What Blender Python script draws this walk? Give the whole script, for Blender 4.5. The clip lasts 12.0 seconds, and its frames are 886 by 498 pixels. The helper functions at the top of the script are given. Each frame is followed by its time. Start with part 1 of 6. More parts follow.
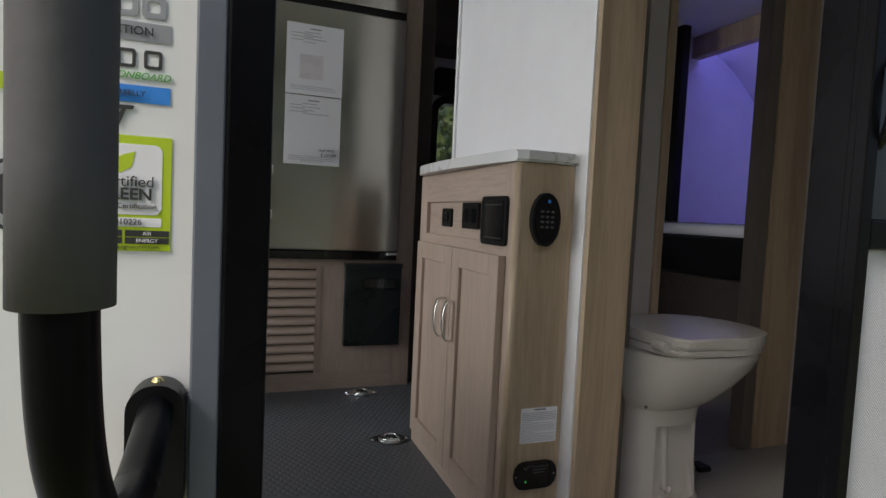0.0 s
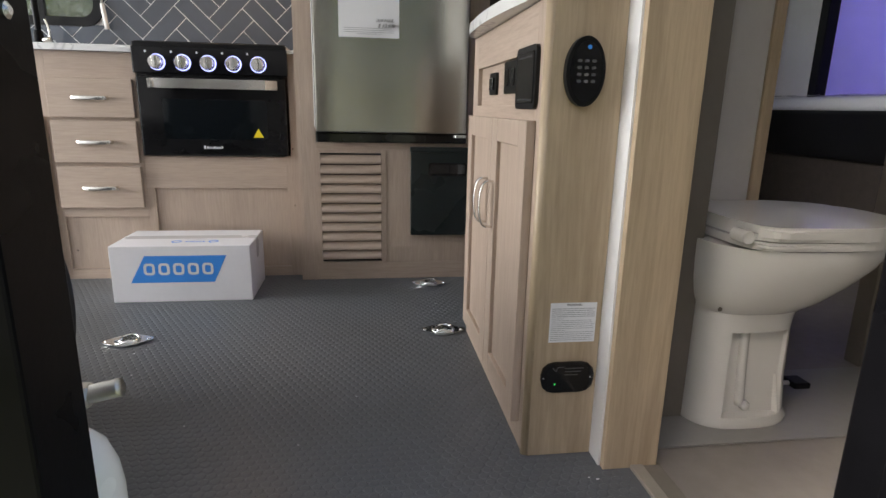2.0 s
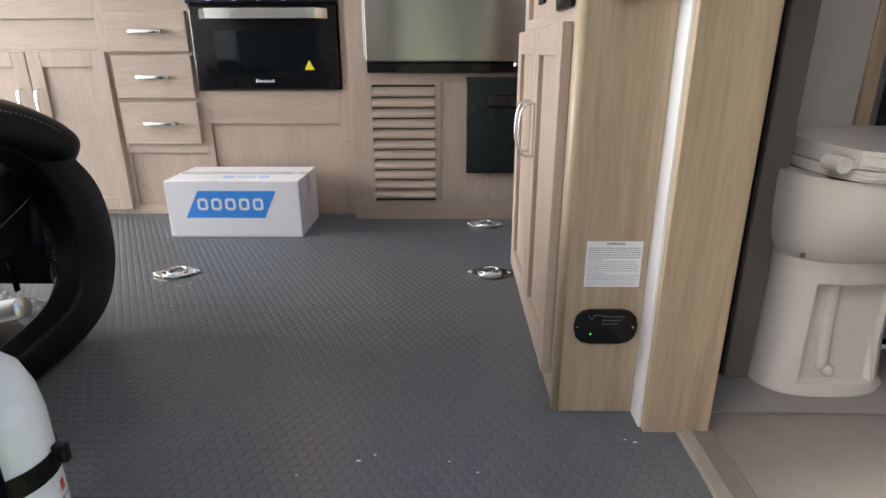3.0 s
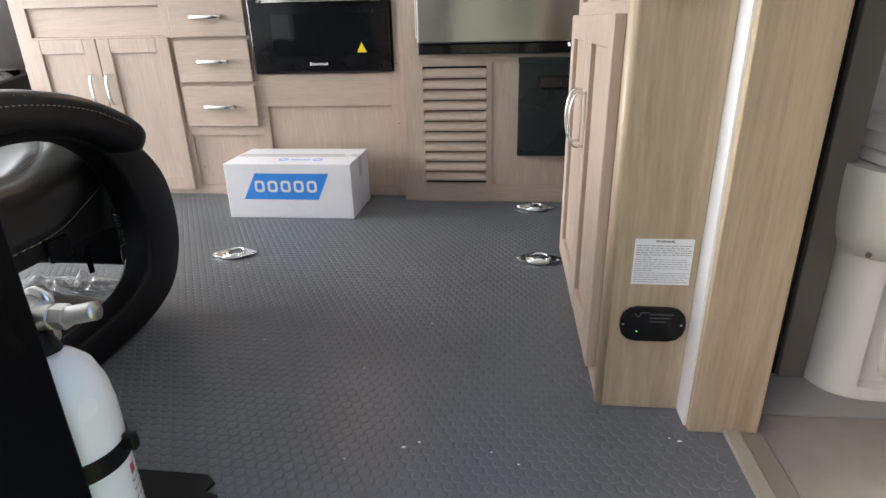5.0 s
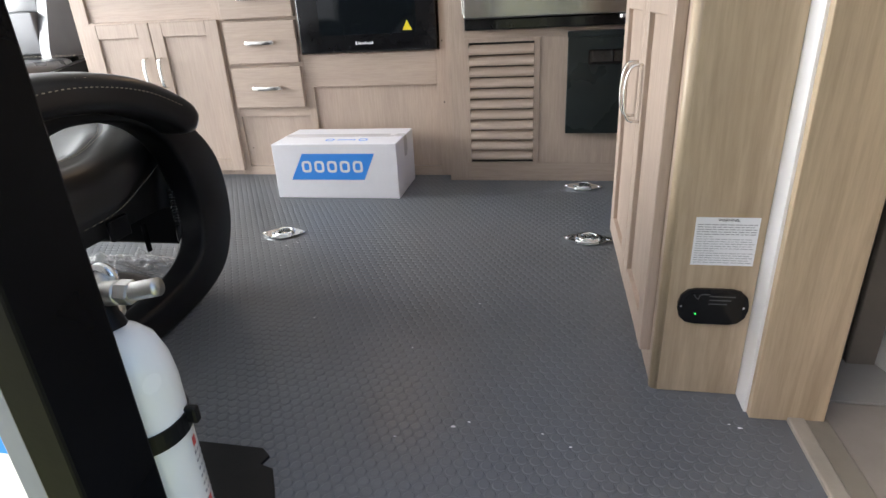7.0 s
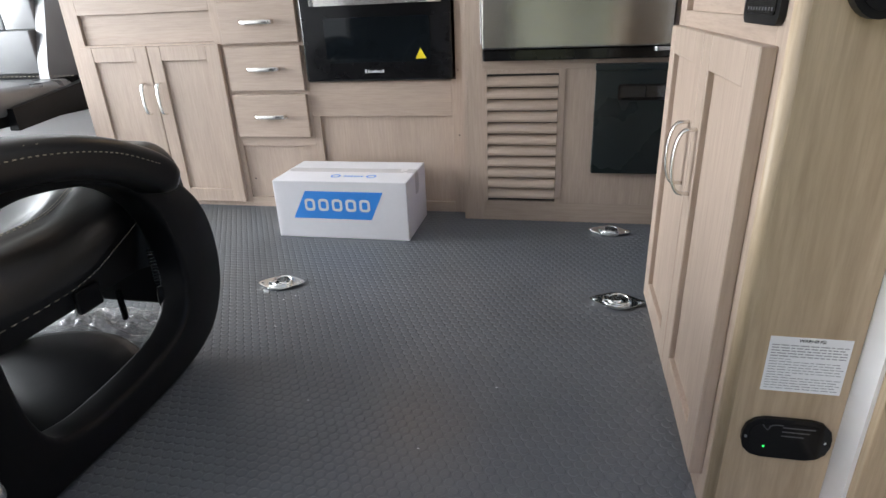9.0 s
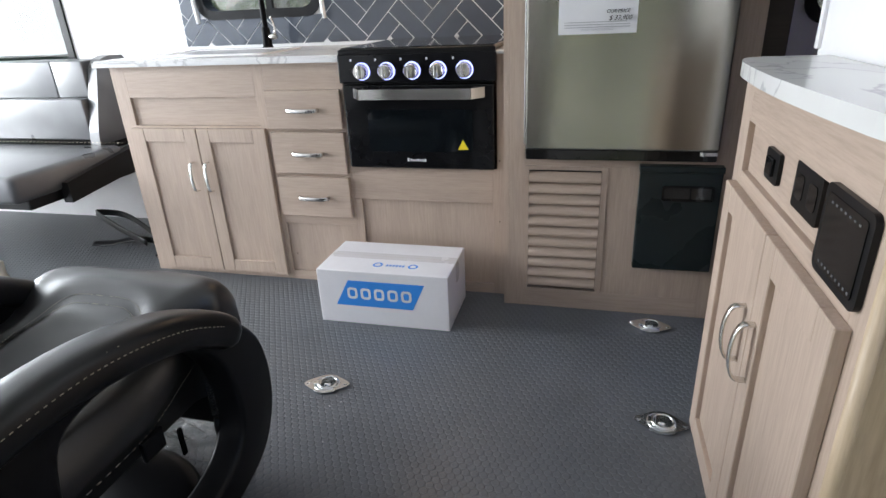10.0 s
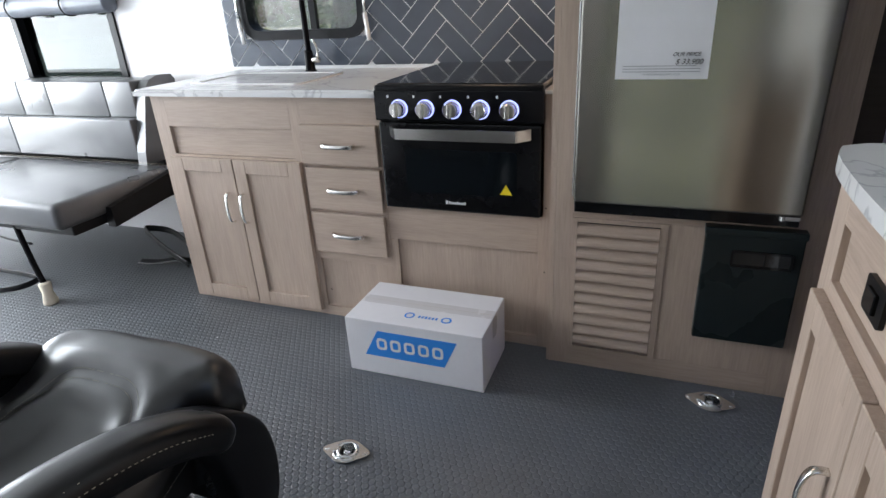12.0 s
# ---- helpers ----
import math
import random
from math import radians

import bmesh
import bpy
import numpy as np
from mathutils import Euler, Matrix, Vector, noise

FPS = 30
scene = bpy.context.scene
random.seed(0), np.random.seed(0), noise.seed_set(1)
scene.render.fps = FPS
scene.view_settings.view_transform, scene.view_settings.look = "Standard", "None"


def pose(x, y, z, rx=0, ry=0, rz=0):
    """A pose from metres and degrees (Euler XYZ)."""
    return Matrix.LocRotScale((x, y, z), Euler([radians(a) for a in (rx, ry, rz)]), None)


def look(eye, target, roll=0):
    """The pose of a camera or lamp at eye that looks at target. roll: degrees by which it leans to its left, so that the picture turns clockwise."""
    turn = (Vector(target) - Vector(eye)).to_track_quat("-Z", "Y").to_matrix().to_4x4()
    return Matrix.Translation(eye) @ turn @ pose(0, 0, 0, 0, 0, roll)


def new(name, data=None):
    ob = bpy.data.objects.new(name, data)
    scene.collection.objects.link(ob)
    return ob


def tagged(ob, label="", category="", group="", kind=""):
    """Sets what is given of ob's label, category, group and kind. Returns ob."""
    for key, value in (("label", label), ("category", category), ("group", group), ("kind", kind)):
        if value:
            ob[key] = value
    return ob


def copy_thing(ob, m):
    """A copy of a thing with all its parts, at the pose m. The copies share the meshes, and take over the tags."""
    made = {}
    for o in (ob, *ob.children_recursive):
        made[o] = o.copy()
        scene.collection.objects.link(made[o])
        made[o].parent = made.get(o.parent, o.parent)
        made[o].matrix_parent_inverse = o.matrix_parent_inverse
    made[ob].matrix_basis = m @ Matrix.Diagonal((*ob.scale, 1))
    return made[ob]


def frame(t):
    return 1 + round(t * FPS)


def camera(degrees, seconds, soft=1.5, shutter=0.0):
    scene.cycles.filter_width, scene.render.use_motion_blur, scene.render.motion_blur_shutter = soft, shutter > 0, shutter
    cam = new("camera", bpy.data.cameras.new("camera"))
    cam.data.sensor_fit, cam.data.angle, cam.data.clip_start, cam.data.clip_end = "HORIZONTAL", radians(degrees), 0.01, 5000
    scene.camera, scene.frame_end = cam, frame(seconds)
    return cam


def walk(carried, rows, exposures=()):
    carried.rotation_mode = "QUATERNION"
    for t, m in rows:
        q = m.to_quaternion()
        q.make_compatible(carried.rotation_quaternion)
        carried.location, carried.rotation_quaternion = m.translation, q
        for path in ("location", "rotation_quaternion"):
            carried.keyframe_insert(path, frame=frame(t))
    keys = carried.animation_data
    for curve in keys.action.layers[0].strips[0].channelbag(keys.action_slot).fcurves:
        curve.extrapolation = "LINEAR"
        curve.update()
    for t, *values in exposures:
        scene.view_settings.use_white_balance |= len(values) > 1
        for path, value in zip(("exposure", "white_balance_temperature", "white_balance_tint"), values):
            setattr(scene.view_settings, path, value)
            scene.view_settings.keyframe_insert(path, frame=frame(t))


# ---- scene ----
cam = camera(75.8, 12.0, shutter=0.0)
PATH = [
    (0, (0.158, 0.202, 0.769), (0.851, 2.075, 0.653), 2.7),
    (0.5, (0.321, 0.145, 0.769), (0.922, 2.042, 0.576), 2.2),
    (1, (0.429, 0.127, 0.774), (0.982, 2.034, 0.537), 2.0),
    (1.5, (0.394, 0.242, 0.734), (0.857, 2.16, 0.406), 1.6),
    (2, (0.429, 0.316, 0.705), (0.696, 2.239, 0.222), 1.2),
    (2.5, (0.525, 0.371, 0.656), (0.576, 2.272, 0.039), 0.4),
    (3, (0.559, 0.419, 0.641), (0.525, 2.308, -0.017), -0.2),
    (3.5, (0.569, 0.404, 0.649), (0.474, 2.283, -0.028), -0.6),
    (5.5, (0.57, 0.436, 0.682), (0.328, 2.267, -0.084), -1.7),
    (6, (0.564, 0.446, 0.666), (0.291, 2.265, -0.119), -2.2),
    (6.5, (0.571, 0.443, 0.656), (0.257, 2.251, -0.14), -2.7),
    (7, (0.553, 0.433, 0.671), (0.196, 2.231, -0.13), -3.0),
    (7.2, (0.548, 0.421, 0.681), (0.176, 2.213, -0.124), -3.2),
    (8.8, (0.543, 0.551, 0.685), (0.156, 2.34, -0.123), -2.5),
    (9, (0.516, 0.641, 0.741), (0.117, 2.436, -0.045), -2.5),
    (9.5, (0.393, 0.732, 0.915), (-0.052, 2.509, 0.112), -2.6),
    (10, (0.448, 0.73, 1.039), (-0.032, 2.509, 0.26), -2.7),
    (10.5, (0.477, 0.729, 1.055), (-0.033, 2.497, 0.271), -2.8),
    (11, (0.47, 0.821, 1.023), (-0.076, 2.569, 0.218), -3.1),
    (11.5, (0.41, 0.946, 1.123), (-0.197, 2.674, 0.32), -3.2),
    (12, (0.464, 0.968, 1.166), (-0.213, 2.67, 0.362), -3.2),
]
walk(cam, [(t, look(eye, target, roll)) for t, eye, target, roll in PATH],
     exposures=[(0.0, 0.1, 6550, 10), (0.5, 0.5, 6600, 10), (1.5, 0.9, 6850, 10), (2.5, 1.52, 6650, 10), (5.5, 1.8, 6550, 10), (7.0, 1.8, 6500, 10), (9.0, 1.62, 6350, 9), (10.0, 1.36, 6250, 9), (12.0, 0.95, 6150, 9)])

# ---- world, sun and large lights ----
world = bpy.data.worlds.new("sky")
world.use_nodes = True
scene.world = world
_nt = world.node_tree
_sky = _nt.nodes.new("ShaderNodeTexSky")
_sky.sky_type, _sky.sun_disc = "NISHITA", False
_sky.sun_elevation, _sky.sun_rotation = radians(47), radians(251)
_sky.air_density, _sky.dust_density = 1.0, 4.0
_bg = _nt.nodes["Background"]
_bg.inputs["Strength"].default_value = 0.15
_nt.links.new(_sky.outputs[0], _bg.inputs[0])


def lamp(name, kind, m, energy, color=(1, 1, 1), **kw):
    d = bpy.data.lights.new(name, kind)
    d.energy, d.color = energy, color
    if "size" in kw:
        d.size = kw["size"]
    if "size_y" in kw:
        d.shape, d.size_y = "RECTANGLE", kw["size_y"]
    if "angle" in kw:
        d.angle = kw["angle"]
    if "radius" in kw:
        d.shadow_soft_size = kw["radius"]
    ob = new(name, d)
    ob.matrix_world = m
    return ob


# bright haze: a weak wide sun from behind the trailer's rear
lamp("sun", "SUN", look((-7, -2.4, 8), (0, 0, 0)), 2.1, (1.0, 0.98, 0.95), angle=radians(14))
# daylight through the open rear ramp
lamp("ramp_daylight", "AREA", look((-4.28, 2.0, 1.15), (-2.0, 2.0, -0.8)), 106, (0.93, 0.97, 1.0), size=2.2, size_y=1.8)


# ---- materials ----
def nodes_of(name):
    m = bpy.data.materials.new(name)
    m.use_nodes = True
    nt = m.node_tree
    return m, nt, nt.nodes["Principled BSDF"]


def coords(nt, scale):
    tc, mp = nt.nodes.new("ShaderNodeTexCoord"), nt.nodes.new("ShaderNodeMapping")
    mp.inputs["Scale"].default_value = scale
    nt.links.new(tc.outputs["Object"], mp.inputs["Vector"])
    return mp.outputs["Vector"]


def noise_tex(nt, vec, scale, detail=4.0, rough=0.55, distortion=0.0):
    n = nt.nodes.new("ShaderNodeTexNoise")
    n.inputs["Scale"].default_value, n.inputs["Detail"].default_value = scale, detail
    n.inputs["Roughness"].default_value, n.inputs["Distortion"].default_value = rough, distortion
    nt.links.new(vec, n.inputs["Vector"])
    return n.outputs["Fac"]


def ramp(nt, fac, stops):
    r = nt.nodes.new("ShaderNodeValToRGB")
    while len(r.color_ramp.elements) < len(stops):
        r.color_ramp.elements.new(0.5)
    for e, (p, c) in zip(r.color_ramp.elements, stops):
        e.position, e.color = p, (*c, 1) if len(c) == 3 else c
    nt.links.new(fac, r.inputs["Fac"])
    return r.outputs["Color"]


def mixed(nt, fac, a, b, blend="MIX"):
    m = nt.nodes.new("ShaderNodeMix")
    m.data_type, m.blend_type = "RGBA", blend
    for sock, v in ((m.inputs[0], fac), (m.inputs[6], a), (m.inputs[7], b)):
        if hasattr(v, "links"):
            nt.links.new(v, sock)
        elif isinstance(v, (int, float)):
            sock.default_value = v
        else:
            sock.default_value = (*v, 1)
    return m.outputs[2]


def bumped(nt, bsdf, height, strength, distance=0.002):
    b = nt.nodes.new("ShaderNodeBump")
    b.inputs["Strength"].default_value, b.inputs["Distance"].default_value = strength, distance
    nt.links.new(height, b.inputs["Height"])
    nt.links.new(b.outputs["Normal"], bsdf.inputs["Normal"])


def plain(name, color, rough=0.5, metal=0.0, vary=0.12, grain=60.0, bump=0.05, spread=0.08, spec=0.5, coat=0.0, scale=(1, 1, 1)):
    """A surface with blotches at two scales, uneven gloss and fine relief."""
    m, nt, b = nodes_of(name)
    v = coords(nt, scale)
    big, fine = noise_tex(nt, v, grain * 0.07, 3), noise_tex(nt, v, grain, 5)
    lo, hi = tuple(c * (1 - vary) for c in color), tuple(min(1, c * (1 + vary)) for c in color)
    c1 = ramp(nt, big, [(0.3, lo), (0.7, hi)])
    c2 = ramp(nt, fine, [(0.3, (1 - vary * 0.6,) * 3), (0.7, (1, 1, 1))])
    nt.links.new(mixed(nt, 1.0, c1, c2, "MULTIPLY"), b.inputs["Base Color"])
    r = ramp(nt, big, [(0.3, (max(0.02, rough - spread),) * 3), (0.7, (min(1, rough + spread),) * 3)])
    nt.links.new(r, b.inputs["Roughness"])
    b.inputs["Metallic"].default_value = metal
    b.inputs["Specular IOR Level"].default_value = spec
    b.inputs["Coat Weight"].default_value = coat
    if bump:
        bumped(nt, b, fine, bump)
    return m


def wood(name, light, dark, axis="z", rough=0.45, figure=0.5):
    m, nt, b = nodes_of(name)
    s = {"z": (9, 9, 0.55), "x": (0.55, 9, 9), "y": (9, 0.55, 9)}[axis]
    v = coords(nt, s)
    figure_n = noise_tex(nt, v, 1.6, 5, 0.6, 1.2)
    grain = noise_tex(nt, coords(nt, tuple(k * 9 for k in s)), 2.2, 4, 0.7)
    blotch = noise_tex(nt, coords(nt, (1, 1, 1)), 2.5, 2)
    mid = tuple((a + c) / 2 for a, c in zip(light, dark))
    c = ramp(nt, figure_n, [(0.30, dark), (0.46, mid), (0.62, light)])
    c = mixed(nt, 1 - figure, c, tuple((a * 2 + d) / 3 for a, d in zip(light, dark)))
    c = mixed(nt, 0.45, c, ramp(nt, grain, [(0.35, (0.72, 0.70, 0.68)), (0.6, (1, 1, 1))]), "MULTIPLY")
    c = mixed(nt, 0.5, c, ramp(nt, blotch, [(0.3, (0.9, 0.9, 0.9)), (0.7, (1, 1, 1))]), "MULTIPLY")
    nt.links.new(c, b.inputs["Base Color"])
    nt.links.new(ramp(nt, grain, [(0.3, (rough + 0.1,) * 3), (0.7, (rough - 0.05,) * 3)]), b.inputs["Roughness"])
    bumped(nt, b, grain, 0.12, 0.001)
    return m


def marble(name):
    m, nt, b = nodes_of(name)
    v = coords(nt, (1, 1, 1))
    vein = noise_tex(nt, v, 2.0, 4, 0.5, 2.2)
    soft = noise_tex(nt, v, 1.4, 3)
    c = ramp(nt, vein, [(0.0, (0.68, 0.68, 0.68)), (0.470, (0.70, 0.70, 0.70)), (0.49, (0.48, 0.48, 0.49)), (0.505, (0.71, 0.71, 0.70)), (1.0, (0.73, 0.73, 0.72))])
    c = mixed(nt, 0.6, c, ramp(nt, soft, [(0.35, (0.84, 0.83, 0.82)), (0.65, (1, 1, 1))]), "MULTIPLY")
    nt.links.new(c, b.inputs["Base Color"])
    b.inputs["Roughness"].default_value = 0.22
    return m


def leather(name, color, rough=0.34, spec=0.5):
    m, nt, b = nodes_of(name)
    b.inputs["Specular IOR Level"].default_value = spec
    v = coords(nt, (1, 1, 1))
    vo = nt.nodes.new("ShaderNodeTexVoronoi")
    vo.inputs["Scale"].default_value = 420
    nt.links.new(v, vo.inputs["Vector"])
    wr = noise_tex(nt, v, 7, 2, 0.5, 0.3)
    nt.links.new(ramp(nt, wr, [(0.3, tuple(c * 0.75 for c in color)), (0.7, color)]), b.inputs["Base Color"])
    nt.links.new(ramp(nt, wr, [(0.3, (rough - 0.03,) * 3), (0.7, (rough + 0.04,) * 3)]), b.inputs["Roughness"])
    add = nt.nodes.new("ShaderNodeMath")
    add.operation, add.inputs[1].default_value = "MULTIPLY_ADD", 0.6
    nt.links.new(vo.outputs["Distance"], add.inputs[0])
    add.inputs[2].default_value = 0.0
    bumped(nt, b, add.outputs[0], 0.10, 0.0008)
    return m


def brushed(name, color, rough=0.28, axis="x"):
    m, nt, b = nodes_of(name)
    s = {"x": (1.2, 300, 300), "z": (300, 300, 1.2)}[axis]
    n = noise_tex(nt, coords(nt, s), 3.0, 4, 0.7)
    smear = noise_tex(nt, coords(nt, (1, 1, 1)), 3.0, 3)
    nt.links.new(ramp(nt, n, [(0.3, tuple(c * 0.88 for c in color)), (0.7, color)]), b.inputs["Base Color"])
    nt.links.new(ramp(nt, smear, [(0.3, (rough - 0.05,) * 3), (0.7, (rough + 0.07,) * 3)]), b.inputs["Roughness"])
    b.inputs["Metallic"].default_value = 1.0
    b.inputs["Anisotropic"].default_value = 0.93
    b.inputs["Anisotropic Rotation"].default_value = 0.25
    tg = nt.nodes.new("ShaderNodeTangent")
    tg.direction_type, tg.axis = "RADIAL", "Z"
    nt.links.new(tg.outputs[0], b.inputs["Tangent"])
    bumped(nt, b, n, 0.10, 0.0004)
    return m


def glow(name, color, strength):
    m, nt, b = nodes_of(name)
    b.inputs["Base Color"].default_value = (*color, 1)
    b.inputs["Emission Color"].default_value = (*color, 1)
    b.inputs["Emission Strength"].default_value = strength
    return m


def clear(name, tint=(0.9, 0.95, 0.95), rough=0.0, weight=0.85, alpha=0.35, spec=0.5):
    m, nt, b = nodes_of(name)
    b.inputs["Specular IOR Level"].default_value = spec
    b.inputs["Base Color"].default_value = (*tint, 1)
    b.inputs["Roughness"].default_value = rough
    b.inputs["Transmission Weight"].default_value = weight
    b.inputs["IOR"].default_value = 1.45
    b.inputs["Alpha"].default_value = alpha
    return m


def mesh_screen(name):
    m, nt, b = nodes_of(name)
    v = coords(nt, (1, 1, 1))
    ck = nt.nodes.new("ShaderNodeTexChecker")
    ck.inputs["Scale"].default_value = 420
    ck.inputs["Color1"].default_value, ck.inputs["Color2"].default_value = (0.72, 0.72, 0.75, 1), (0.42, 0.42, 0.45, 1)
    nt.links.new(v, ck.inputs["Vector"])
    big = noise_tex(nt, v, 4, 3)
    nt.links.new(mixed(nt, 0.5, ck.outputs["Color"], ramp(nt, big, [(0.3, (0.85,) * 3), (0.7, (1, 1, 1))]), "MULTIPLY"), b.inputs["Base Color"])
    b.inputs["Roughness"].default_value = 0.7
    bumped(nt, b, ck.outputs["Fac"], 0.3, 0.0006)
    return m


def yard(name):
    """Grey gravel with patches of mown grass."""
    m, nt, b = nodes_of(name)
    v = coords(nt, (1, 1, 1))
    patch, fine = noise_tex(nt, v, 0.33, 3), noise_tex(nt, v, 24, 5)
    gravel = ramp(nt, fine, [(0.3, (0.27, 0.262, 0.245)), (0.7, (0.43, 0.42, 0.395))])
    grass = ramp(nt, fine, [(0.3, (0.10, 0.12, 0.03)), (0.7, (0.19, 0.21, 0.06))])
    nt.links.new(mixed(nt, ramp(nt, patch, [(0.45, (0, 0, 0)), (0.51, (1, 1, 1))]), gravel, grass), b.inputs["Base Color"])
    b.inputs["Roughness"].default_value = 0.9
    bumped(nt, b, fine, 0.6, 0.02)
    return m


